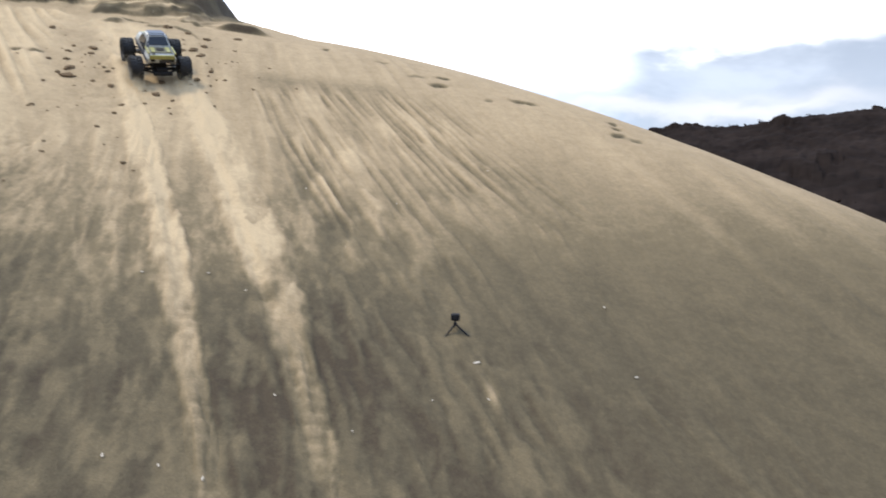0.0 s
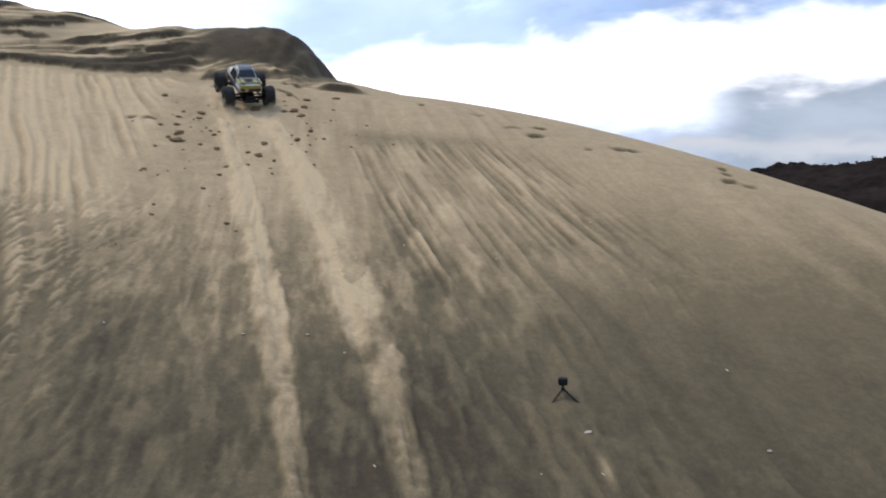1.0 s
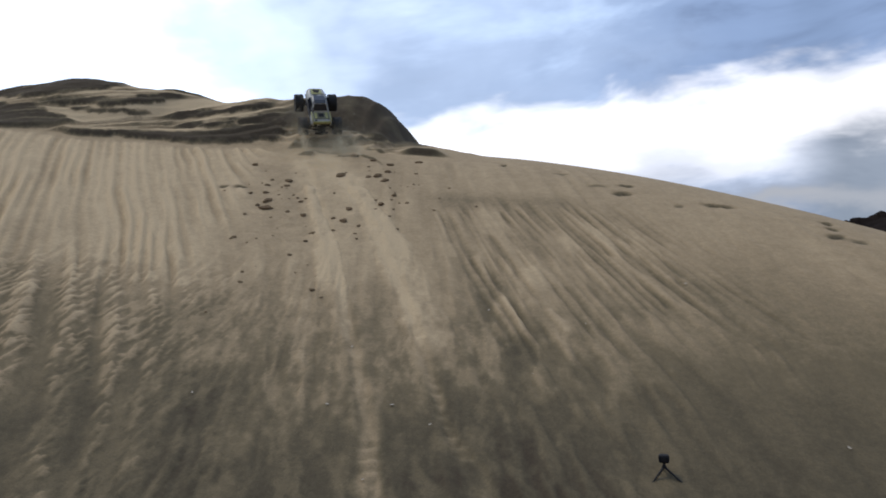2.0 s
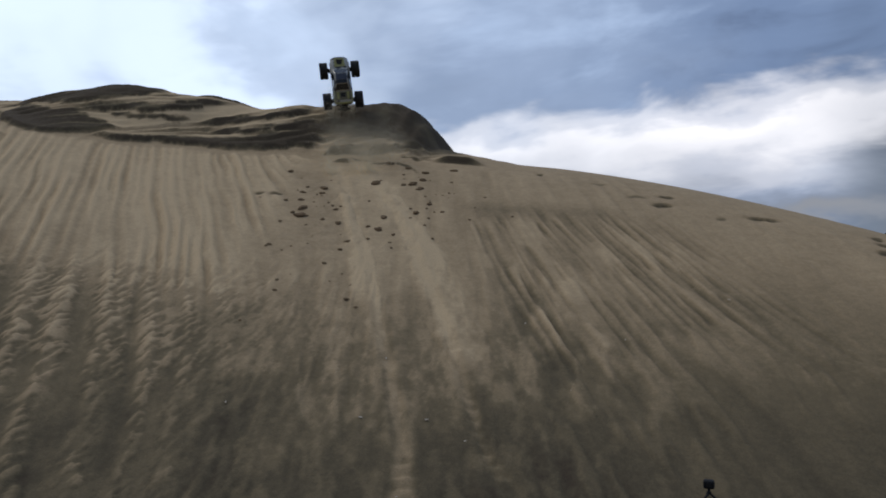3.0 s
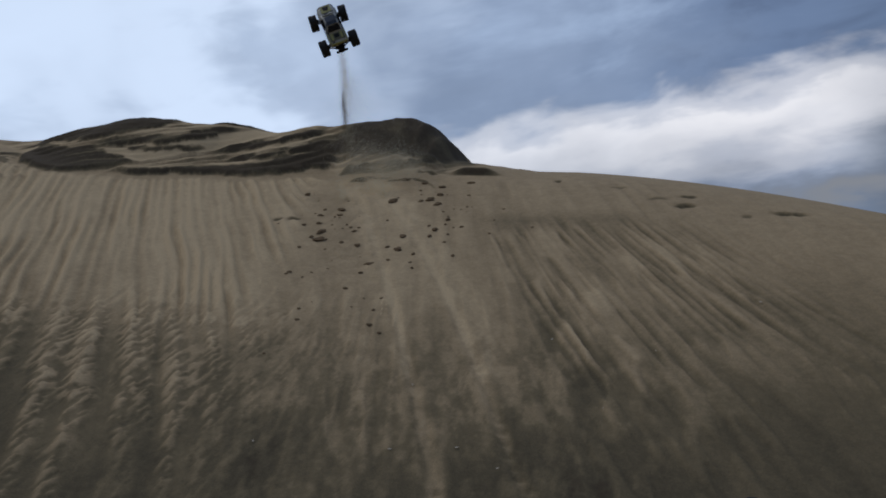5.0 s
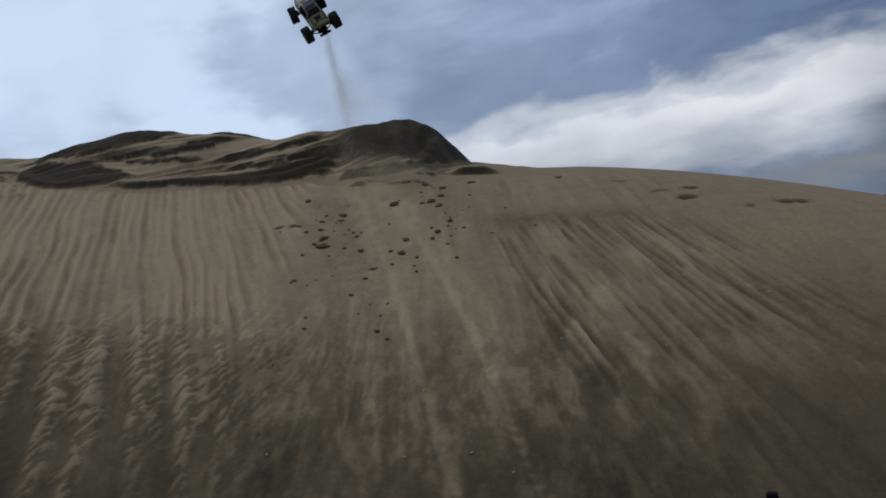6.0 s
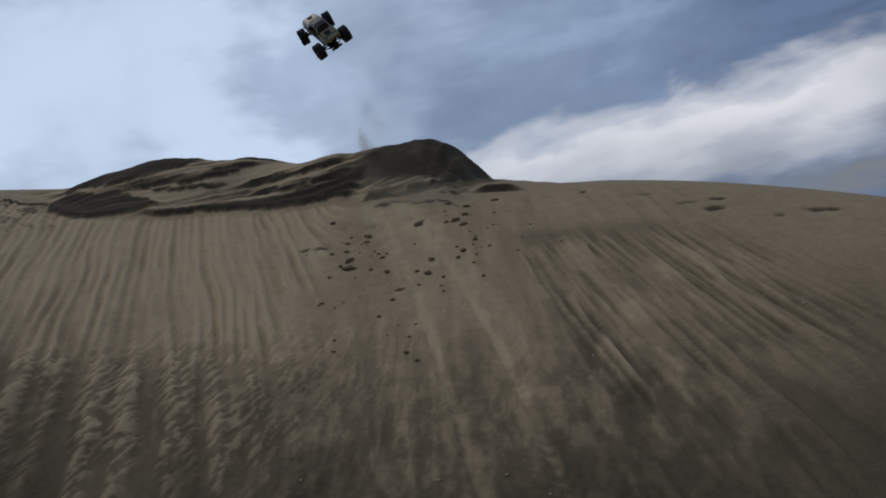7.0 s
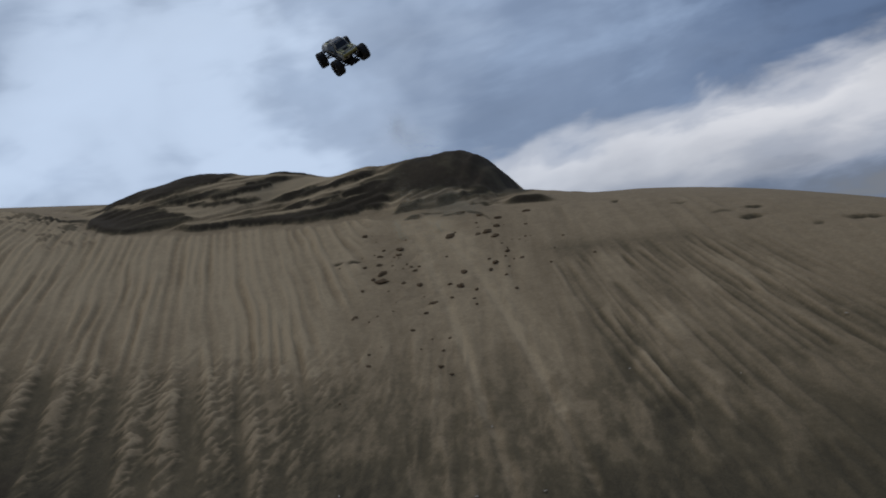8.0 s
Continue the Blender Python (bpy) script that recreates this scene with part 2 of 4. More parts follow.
TOE_X = (-9, -6.5, -5.3, -4.7, -3.9, -3.0, -2.2, -1.6, -1.2)
TOE_Y = (5.7, 5.1, 4.75, 4.98, 5.38, 5.78, 5.9, 5.87, 6.0)
BANK_X = (-9, -7.6, -6.8, -6.2, -5.6, -5.0, -4.4, -3.9, -3.4, -3.0, -2.6, -2.44, -2.3, -2.1, -1.9, -1.7, -1.5, -1.3)
BANK_H = (0, 0, 0, 0.078, 0.254, 0.392, 0.388, 0.315, 0.393, 0.457, 0.512, 0.455, 0.315, 0.07, 0.055, 0.04, 0.02, 0)

# damp beds of the bank, darkened for their shade too: x, lower and upper edge beyond the toe, rise
BEDS = [
    ((-4.80, -4.35, -3.99, -3.61, -3.36, -3.08), (-0.01, 0.03, 0.00, 0.03, 0.06, 0.10), (0.02, 0.07, 0.11, 0.20, 0.28, 0.36), 0.050),
    ((-5.75, -5.63, -5.14, -4.84, -4.66), (0.06, -0.04, -0.09, 0.05, 0.12), (0.20, 0.26, 0.28, 0.20, 0.16), 0.045),
    ((-6.00, -5.60, -5.32, -4.96, -4.70), (0.10, 0.40, 0.40, 0.47, 0.70), (0.18, 0.68, 0.80, 0.84, 0.84), 0.035),
    ((-5.10, -4.82, -4.56, -4.36, -4.18), (0.32, 0.345, 0.39, 0.44, 0.60), (0.38, 0.43, 0.50, 0.56, 0.70), 0.035),
    ((-4.92, -4.78, -4.52, -4.25), (0.29, 0.30, 0.325, 0.35), (0.31, 0.345, 0.37, 0.38), 0.020),
    ((-4.44, -4.30, -4.12), (0.84, 0.87, 0.90), (0.90, 0.97, 1.00), 0.025),
    ((-4.16, -3.86, -3.62, -3.36), (0.31, 0.43, 0.47, 0.54), (0.36, 0.51, 0.56, 0.66), 0.035),
    ((-4.00, -3.63, -3.45, -3.22), (0.21, 0.265, 0.285, 0.32), (0.25, 0.335, 0.37, 0.42), 0.030),
    ((-6.30, -6.07, -5.72), (-0.34, -0.23, 0.02), (-0.29, -0.15, 0.08), 0.020),
]

# thin ledges below the mound: x, y, half width, rise
LEDGES = [
    ((-2.95, -2.75, -2.58, -2.40, -2.12), (5.83, 5.90, 5.95, 6.05, 6.20), 0.050, 0.045),
    ((-2.76, -2.62), (5.62, 5.65), 0.030, 0.028),
    ((-2.44, -2.28), (5.69, 5.79), 0.020, 0.024),
    ((-2.28, -2.10, -1.97), (5.84, 5.72, 5.57), 0.012, 0.014),
    ((-2.70, -2.45), (5.72, 5.80), 0.012, 0.014),
    ((-2.30, -2.00), (6.00, 6.06), 0.014, 0.018),
]


def dune_body(x, y):
    """The slip face, the rounded crest that runs down to the right, and the flat at its foot."""
    xc, yc = np.clip(x, -12, 9), np.clip(y, -3, 10)
    face = -0.4473 - 0.2839 * xc + 0.4799 * yc + 0.0281 * xc * xc + 0.046 * xc * yc + 0.0283 * yc * yc
    top = 3.0427 - 0.1732 * xc - 0.0345 * np.maximum(xc + 1, 0) ** 2 + 0.2398 * (yc - 5.5)
    s = 0.2156
    z = -s * np.logaddexp(-face / s, -top / s)
    z = 0.12 * np.logaddexp(0, z / 0.12)
    out = np.maximum(step(np.abs(x + 1), 10, 22), np.maximum(step(y, 10.5, 20), step(-y, 3, 12)))
    return z * (1 - out)


def bank_rise(x, y):
    """The eroded bank above the slip face: height, distance beyond its toe, share of its rise."""
    d = y - knots(x, TOE_X, TOE_Y)
    rise = step(d, -0.05, 0.80)
    inside = step(x, -10, -8.5) * (1 - step(x, -1.35, -1.0)) * (1 - step(y, 9, 12))
    return (knots(x, BANK_X, BANK_H) * rise - 0.3 * 0.12 * np.logaddexp(0, (d - 1.0) / 0.12)) * inside, d, rise * inside


def smooth_ground(x, y):
    return dune_body(x, y) + bank_rise(x, y)[0]


def ground_at(x, y):
    return float(smooth_ground(np.array([float(x)]), np.array([float(y)]))[0])


def ground_normal(x, y, e=0.06):
    return Vector((ground_at(x - e, y) - ground_at(x + e, y), ground_at(x, y - e) - ground_at(x, y + e), 2 * e)).normalized()


def left_rut(v):
    return 0.06 - 0.125 * (v - 2.1) - 0.016 * (v - 2.1) ** 2


def right_rut(v):
    return 0.43 - 0.05 * (v - 2.06) - 0.040 * (v - 2.06) ** 2


def dune_detail(x, y):
    """Relief and tone of the sheet, from moisture and painted shade: flutes, crumbled sand, ruts, strata. Returns the
    added height and the dryness, lowered where shade is painted.
    """
    u, v = 0.942 * x + 0.336 * y, -0.336 * x + 0.942 * y
    h = np.zeros_like(x)
    _, d, rise = bank_rise(x, y)
    face = step(v, 1.2, 1.8) * (1 - step(d, -0.12, 0.02))
    # moisture: dry above, mottled and damp below
    patch = fbm(u * 3.4 + 0.6 * fbm(u * 5, v * 5, 71), v * 1.6, 3, 5)
    clump = fbm(u * 19 + 1.5 * lattice(u * 5, v * 5, 13), v * 8.0, 21, 4, 0.62)
    high = step(v + 0.5 * (patch - 0.5), 2.4, 4.3)
    dry = 0.11 - 0.09 * (1 - step(v, 2.5, 3.6)) * (0.4 + 0.6 * step(u, -0.9, 0.0)) + 0.51 * high + 0.22 * (patch - 0.5) * (1 - 0.5 * high) * (1 - 0.6 * step(u, 0.4, 0.9))
    rough_zone = (1 - step(u + 0.8 * (lattice(u * 1.5, v * 1.5, 5) - 0.5), 1.0, 2.0)) * (1 - step(v, 3.4, 4.4))
    dry = dry + rough_zone * (0.22 - 0.12 * (1 - step(u, -1.2, -0.5)) - 0.10 * step(u, 0.4, 0.9)) * (1.05 * step(clump, 0.38, 0.70) - 0.40)
    h = h + rough_zone * (0.018 - 0.010 * (1 - step(u, -1.2, -0.5))) * (fbm(u * 9, v * 4, 31, 5, 0.6) - 0.5)
    # the lines along which sand slides fan out to the left and to the right
    fan_l = u + 0.36 * (v - 4.0) * step(-u, 0.1, 1.2)
    # gullied, crumbled sand low on the left
    lumps = (1 - step(u, -1.25, -0.45)) * (1 - step(v + 0.3 * (patch - 0.5), 3.9, 4.3)) * step(v, 1.6, 2.2)
    bend = fbm(u * 2.2, v * 1.1, 52, 3)
    ridge = 0.60 * (0.5 + 0.5 * np.sin(2 * np.pi * fan_l / 0.20 + 4.5 * bend)) ** 1.5 + 0.40 * step(fbm(fan_l * 9, v * 0.6, 53, 3, 0.5), 0.32, 0.68)
    ridge = ridge * (0.62 + 0.55 * lattice(fan_l * 3, v * 1.0, 55))
    slant = u - 0.26 * v
    crumb = fbm(54 * slant + 1.0 * lattice(u * 9, v * 7, 8), 18 * v + 1.2 * lattice(u * 11, v * 9, 9), 44, 2, 0.5)
    mid = fbm(fan_l * 12 + v * 4, v * 6, 47, 3, 0.6)
    fade = 1 - step(u, -1.9, -0.6) * 0.6
    torn = step(ridge + 0.7 * (mid - 0.5) + 0.28 * step(v, 3.0, 3.4), 0.25, 0.75)
    h = h + lumps * (0.048 * (ridge - 0.4) * fade + 0.0085 * (step(crumb, 0.38, 0.66) - 0.5) * torn + 0.006 * (mid - 0.5))
    # paler ridge and crumb tops, darker gullies: light and shade painted in with dryness
    dry = dry + lumps * (0.30 * (step(ridge, 0.15, 0.70) - 0.5) * fade - 0.02 + 0.34 * (step(crumb, 0.46, 0.60) - 0.40) * torn)
    dry = dry - 0.15 * (1 - step(u, -2.3, -1.4)) * (1 - step(v, 4.2, 5.0))
    # flutes of slid sand: upper left, and on the shoulder to the right
    wob = fbm(u * 2.5, v * 0.9, 61, 2)
    flute = 0.52 * step(fbm(fan_l * 17 + 1.0 * wob + 0.5 * lattice(u * 8, v * 5, 59), v * 0.6, 62, 4, 0.6), 0.30, 0.70) + 0.48 * (0.5 + 0.5 * np.sin(2 * np.pi * fan_l / 0.078 + 10 * wob))
    flute = 0.4 + (flute - 0.4) * (0.60 + 0.75 * step(lattice(fan_l * 7 + 0.6 * v, v * 2.2, 60), 0.25, 0.75))
    left_f = (1 - step(u + 0.15 * (patch - 0.5), -1.2, -0.8)) * step(v, 3.6, 4.3) * (1 - step(d, -0.22, -0.06))
    h = h + left_f * 0.034 * (flute - 0.4)
    dry = dry + left_f * (0.32 * (flute - 0.4) + 0.15 + 0.10 * (fbm(fan_l * 30, v * 5, 65, 3) - 0.5))
    fan = u + 0.16 * (v - 4.4) + 0.08 * (v - 4.4) * (u - 0.5)
    wob2 = fbm(fan * 2.0, v * 0.7, 63, 2) + 0.12 * fbm(fan * 12, v * 3.0, 169, 2)
    groove = 0.60 * (0.5 + 0.5 * np.sin(2 * np.pi * fan / 0.060 + 9 * wob2)) ** 1.5 + 0.60 * step(fbm(fan * 30 + 1.2 * wob2, v * 1.3, 167, 3, 0.55), 0.48, 0.62)
    rib2 = 0.5 + 0.5 * np.sin(2 * np.pi * fan / 0.19 + 5 * wob2)
    broken = step(lattice(fan * 15, v * 3.2, 64), 0.25, 0.6)
    where = 0.55 + 0.45 * step(fbm(fan * 3.0, v * 1.8, 66, 2), 0.30, 0.58)
    right_f = step(fan, 0.40, 0.52) * (1 - step(fan + 0.2 * lattice(u * 3, v * 3, 164), 1.6, 2.1)) * step(v + 0.5 * lattice(u * 4, v, 67), 3.3, 4.0) * (1 - step(v + 0.30 * lattice(u * 6, v, 68) + 0.25 * (fan - 0.5), 5.05, 5.3))
    h = h - right_f * where * (0.020 * groove * (0.3 + 0.7 * broken) + 0.004 * rib2)
    dark_bits = step(lattice(fan * 14 + 3, v * 3.4, 165), 0.60, 0.85) * step(lattice(fan * 2.2, v * 1.6, 166), 0.35, 0.6)
    # grooves are toned darker than the ribs between them
    dry = dry + right_f * where * (0.08 + 0.07 * step(v, 3.6, 4.3) - 0.48 * groove * (0.25 + 0.75 * broken) - 0.03 * rib2 - 0.15 * dark_bits)
    # a darker, scoured strip along the upper edge of the flutes and beside the right rut
    strip = np.exp(-((v - 5.12 + 0.25 * (fan - 0.5)) / 0.13) ** 2) * step(fan, 0.35, 0.6) * (1 - step(fan, 1.3, 1.7))
    beside = np.exp(-((fan - 0.52) / 0.09) ** 2) * step(v, 3.0, 3.4) * (1 - step(v, 4.2, 4.8)) * step(fbm(u * 9, v * 5, 173, 3), 0.35, 0.6)
    dry = dry - 0.20 * strip - 0.22 * beside
    h = h - 0.012 * beside
    # short flecks of dry sand that have slid over the damp sand
    lean = np.where(u > 0, 0.10, -0.15) * step(np.abs(u), 0.0, 0.8)
    dash = fbm(22 * (u + lean * v) + 1.5 * lattice(u * 6, v * 4, 82), 5.0 * v, 83, 2, 0.55)
    some = (0.35 + 0.65 * step(fbm(u * 2.6, v * 1.8, 84, 3), 0.38, 0.58)) * (1 - step(v, 4.0, 4.7)) * (1 - step(u, 1.6, 2.8)) * (1 - 0.7 * lumps)
    dry = dry + some * 0.14 * (step(dash, 0.46, 0.68) - 0.36)
    h = h + some * 0.009 * (step(dash, 0.40, 0.70) - 0.4)
    dry = dry - 0.04 * (1 - step(v, 3.0, 3.8)) * step(u, -0.6, 0.2) * (1 - step(u, 0.7, 1.2))
    # faint slide marks everywhere on the face
    slide = fbm(fan_l * 17, v * 1.2, 81, 3)
    dry = dry + face * 0.20 * (slide - 0.5) * (1 - 0.75 * step(u, 1.2, 2.2))
    h = h + face * 0.012 * (slide - 0.5)
    # low on the right the sand is smooth and damp
    smooth_r = step(u, 1.3, 2.6)
    dry = dry * (1 - 0.6 * smooth_r) + 0.6 * smooth_r * (0.06 + 0.57 * step(v + 0.35 * (u - 1.5), 2.5, 4.4) + 0.14 * (patch - 0.5))
    scuffs = np.exp(-((x - 0.25 - 0.12 * (2.62 - y)) / 0.022) ** 2) * np.exp(-((y - 2.58) / 0.07) ** 2)
    dry = dry + 0.5 * scuffs
    # old ruts of loose sand that fan down the right flank
    for a, b, width in ((3.15, -0.10, 0.12), (3.6, -0.05, 0.16), (2.75, -0.16, 0.09)):
        line = np.abs(u - a - b * (v - 3) - 0.06 * (lattice(v * 3, u * 0 + a, 91) - 0.5))
        dry = dry + 0.08 * (1 - step(line, width * 0.2, width)) * step(v, 1.5, 2.2) * (1 - step(v, 3.4, 4.0))
    # the two fresh ruts, with loose pale sand thrown out of them
    for rut, wide, seed, side in ((left_rut, 0.090, 101, 0.03), (right_rut, 0.130, 111, -0.065)):
        ragged = 0.06 * (fbm(v * 7, u * 4, seed, 3) - 0.5) + 0.022 * (lattice(v * 27, u * 2, seed + 3) - 0.5)
        half = wide * (0.55 + 0.45 * step(v, 2.55, 2.9) + 0.25 * step(v, 3.5, 4.6))
        off = u - rut(v)
        band = (1 - step(np.abs(off) + ragged, 0.3 * half, half)) * step(v + 0.5 * (lattice(u * 6, v * 3, seed + 4) - 0.5), 2.6, 3.5) * (1 - step(d, -0.35, -0.05))
        line = off - side
        foot = 1 - step(v, 2.65, 3.0)
        core = 1 - step(np.abs(off - side * (1 - foot)) + 0.03 * (fbm(v * 9, u * 5, seed + 2, 3) - 0.5), 0.008 + 0.018 * foot, 0.036 + 0.032 * foot)
        lip = np.exp(-((np.abs(line) - 0.05) / 0.02) ** 2)
        bar = np.sin(v * 2 * np.pi / 0.058 + 18 * np.abs(line) + 4 * lattice(v * 5, u * 2, seed + 6)) * step(lattice(v * 6, u * 2, seed + 7), 0.3, 0.7) * (1 - 0.8 * step(v, 3.0, 4.2))
        on_face = 1 - step(d, -0.35, -0.05)
        core, lip = core * on_face * (1 - 0.6 * step(v, 4.0, 4.8)), lip * on_face
        worn = 0.5 + 0.8 * lattice(v * 4, u * 3, seed + 8)
        dry = dry + band * ((0.11 if side < 0 else 0.06) * step(v, 3.0, 4.0) + 0.10 * (lattice(u * 14, v * 9, seed + 5) - 0.5)) + core * (0.17 + 0.15 * foot + 0.06 * bar) * worn
        h = h - 0.008 * core * (1 - 0.6 * step(v, 3.2, 4.4)) + 0.004 * lip * (0.5 + lattice(v * 12, u, seed + 6)) + 0.005 * core * bar + 0.006 * band * (fbm(u * 20, v * 12, seed + 9, 3) - 0.5)
    # dust that has settled between and beside the ruts near the top
    middle = 0.5 * (left_rut(v) + right_rut(v))
    dry = dry + 0.13 * np.exp(-((u - middle) / 0.30) ** 2) * step(v + 0.3 * (patch - 0.5), 3.7, 4.4) * (1 - step(d, -0.3, 0.0)) * (0.7 + 0.6 * (fbm(u * 5, v * 3, 185, 3) - 0.5))
    # scuffed zone where clods have rolled down
    scuff = np.exp(-((u - left_rut(v) + 0.05) / 0.55) ** 2) * step(v, 4.0, 4.8) * (1 - step(d, 0.0, 0.2))
    h = h + scuff * 0.030 * (fbm(u * 10, v * 9, 121, 4, 0.6) - 0.5)
    # eroded nicks on the shoulder: a small scarp with a hollow below it, its shadow painted as a dark line
    for cx, cy, half, depth in ((-0.02, 5.335, 0.075, 0.055), (0.01, 5.55, 0.06, 0.030), (-0.20, 5.475, 0.08, 0.014), (0.63, 5.23, 0.11, 0.050), (0.36, 5.145, 0.035, 0.016),
                                (-0.50, 5.76, 0.07, 0.012), (-1.00, 5.94, 0.028, 0.030), (1.25, 4.82, 0.055, 0.035), (1.36, 4.78, 0.05, 0.018), (1.27, 4.98, 0.035, 0.040), (1.28, 5.14, 0.035, 0.045)):
        px, py = x - cx, y - cy - 0.10 * (x - cx) - 0.03 * (lattice(x * 25, y * 25, 131) - 0.5)
        pit = np.exp(-(px / half) ** 2) * (1 - step(py, -0.004, 0.016)) * np.exp(-np.maximum(-py, 0) / 0.035)
        h = h - 0.75 * depth * pit
        dry = dry - min(1.0, 32 * depth) * np.exp(-(px / (half * 0.85)) ** 4) * np.exp(-((py + 0.014) / 0.025) ** 2)
    # short cracks in the crust beside the clods, the shade inside them painted as a dark line
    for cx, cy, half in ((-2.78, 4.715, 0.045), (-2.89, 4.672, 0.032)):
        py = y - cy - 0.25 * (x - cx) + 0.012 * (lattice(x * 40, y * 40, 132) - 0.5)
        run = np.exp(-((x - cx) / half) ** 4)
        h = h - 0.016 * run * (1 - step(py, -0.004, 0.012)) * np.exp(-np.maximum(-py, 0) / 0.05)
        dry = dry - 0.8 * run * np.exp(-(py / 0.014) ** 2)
    # strata of the bank: scarps toned dark for damp and for shade, between treads of blown sand
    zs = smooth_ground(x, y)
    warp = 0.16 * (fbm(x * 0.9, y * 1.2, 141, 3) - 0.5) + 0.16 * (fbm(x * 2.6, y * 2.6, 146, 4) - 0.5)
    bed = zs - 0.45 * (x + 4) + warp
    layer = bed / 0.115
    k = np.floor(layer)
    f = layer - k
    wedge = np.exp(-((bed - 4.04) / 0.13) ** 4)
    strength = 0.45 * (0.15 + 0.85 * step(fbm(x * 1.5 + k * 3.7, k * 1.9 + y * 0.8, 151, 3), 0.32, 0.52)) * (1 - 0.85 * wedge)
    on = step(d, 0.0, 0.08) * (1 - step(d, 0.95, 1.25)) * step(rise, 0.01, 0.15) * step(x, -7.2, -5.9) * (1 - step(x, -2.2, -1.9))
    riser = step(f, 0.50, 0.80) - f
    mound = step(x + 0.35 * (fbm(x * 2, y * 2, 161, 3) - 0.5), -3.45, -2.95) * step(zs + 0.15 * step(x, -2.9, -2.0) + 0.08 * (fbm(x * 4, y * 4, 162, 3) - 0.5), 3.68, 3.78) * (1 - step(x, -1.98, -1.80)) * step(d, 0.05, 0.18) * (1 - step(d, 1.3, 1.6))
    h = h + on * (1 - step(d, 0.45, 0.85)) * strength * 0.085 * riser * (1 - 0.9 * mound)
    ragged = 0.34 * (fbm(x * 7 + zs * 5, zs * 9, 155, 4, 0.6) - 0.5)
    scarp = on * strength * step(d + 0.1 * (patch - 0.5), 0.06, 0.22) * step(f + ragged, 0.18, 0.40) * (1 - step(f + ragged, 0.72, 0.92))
    # scarps and mound face: one dark tone for wet sand and painted shade
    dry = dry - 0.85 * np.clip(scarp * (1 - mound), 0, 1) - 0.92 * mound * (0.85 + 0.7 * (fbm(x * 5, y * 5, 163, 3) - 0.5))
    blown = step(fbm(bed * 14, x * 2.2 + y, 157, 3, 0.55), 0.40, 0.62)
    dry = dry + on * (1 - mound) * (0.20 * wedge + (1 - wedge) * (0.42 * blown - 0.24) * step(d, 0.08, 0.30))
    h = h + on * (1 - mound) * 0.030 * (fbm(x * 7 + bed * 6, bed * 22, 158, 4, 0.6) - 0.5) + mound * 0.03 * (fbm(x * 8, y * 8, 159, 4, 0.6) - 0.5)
    # the thick damp beds, each between a lower and an upper edge, that break off as small scarps; their shade is in the
    # dark tone
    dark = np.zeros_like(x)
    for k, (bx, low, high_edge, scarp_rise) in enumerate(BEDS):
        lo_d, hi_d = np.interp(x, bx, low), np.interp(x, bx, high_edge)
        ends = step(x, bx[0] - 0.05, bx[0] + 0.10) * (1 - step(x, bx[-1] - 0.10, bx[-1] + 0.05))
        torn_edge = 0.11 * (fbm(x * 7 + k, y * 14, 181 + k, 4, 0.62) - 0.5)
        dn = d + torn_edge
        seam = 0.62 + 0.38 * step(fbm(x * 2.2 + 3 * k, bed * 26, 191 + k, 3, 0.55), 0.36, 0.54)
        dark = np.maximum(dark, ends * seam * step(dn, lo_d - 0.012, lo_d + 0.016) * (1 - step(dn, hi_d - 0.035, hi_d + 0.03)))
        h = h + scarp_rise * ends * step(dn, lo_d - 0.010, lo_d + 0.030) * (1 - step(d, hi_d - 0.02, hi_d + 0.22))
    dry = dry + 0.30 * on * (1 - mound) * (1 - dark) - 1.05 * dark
    # slumped, crumbled sand below the left end of the bank
    slump = (1 - step(x, -5.5, -5.0)) * step(x, -7.5, -6.5) * step(d, -0.75, -0.45) * (1 - step(d, -0.10, 0.02))
    broken_up = fbm(x * 6 + 2 * y, y * 8, 183, 4, 0.6)
    h = h + slump * 0.05 * (broken_up - 0.5)
    dry = dry - slump * 0.5 * step(broken_up, 0.56, 0.66)
    # thin ledges at the right end of the bank; a dark band paints damp and shade along each riser
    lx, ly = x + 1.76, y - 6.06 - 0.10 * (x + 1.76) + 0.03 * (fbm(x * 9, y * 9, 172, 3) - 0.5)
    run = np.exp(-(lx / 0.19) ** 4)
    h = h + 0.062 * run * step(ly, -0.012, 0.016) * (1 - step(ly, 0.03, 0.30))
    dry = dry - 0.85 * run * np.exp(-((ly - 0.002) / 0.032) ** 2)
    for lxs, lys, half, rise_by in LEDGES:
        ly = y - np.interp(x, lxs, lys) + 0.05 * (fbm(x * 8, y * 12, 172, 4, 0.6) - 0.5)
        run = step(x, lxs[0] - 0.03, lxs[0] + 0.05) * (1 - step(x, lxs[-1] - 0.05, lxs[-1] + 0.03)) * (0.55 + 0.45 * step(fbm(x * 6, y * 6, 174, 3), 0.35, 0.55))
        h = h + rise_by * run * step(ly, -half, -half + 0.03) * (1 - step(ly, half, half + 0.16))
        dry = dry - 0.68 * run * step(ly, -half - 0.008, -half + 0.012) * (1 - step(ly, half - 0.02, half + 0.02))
    return h, np.clip(dry, -0.15, 1.0)


def axis_lines(lo, a, b, hi, fine, mid, far):
    """Grid lines: fine from a to b, coarser to lo and hi, and ever wider out to far."""
    core = np.arange(a, b, fine)
    left, right = np.arange(lo, a, mid), np.arange(b, hi, mid)
    reach = mid * 1.45 ** np.arange(1, 60)
    reach = np.cumsum(reach)
    reach = np.append(reach[reach < far], far)
    return np.concatenate([lo - reach[::-1], left, core, right, hi + reach])


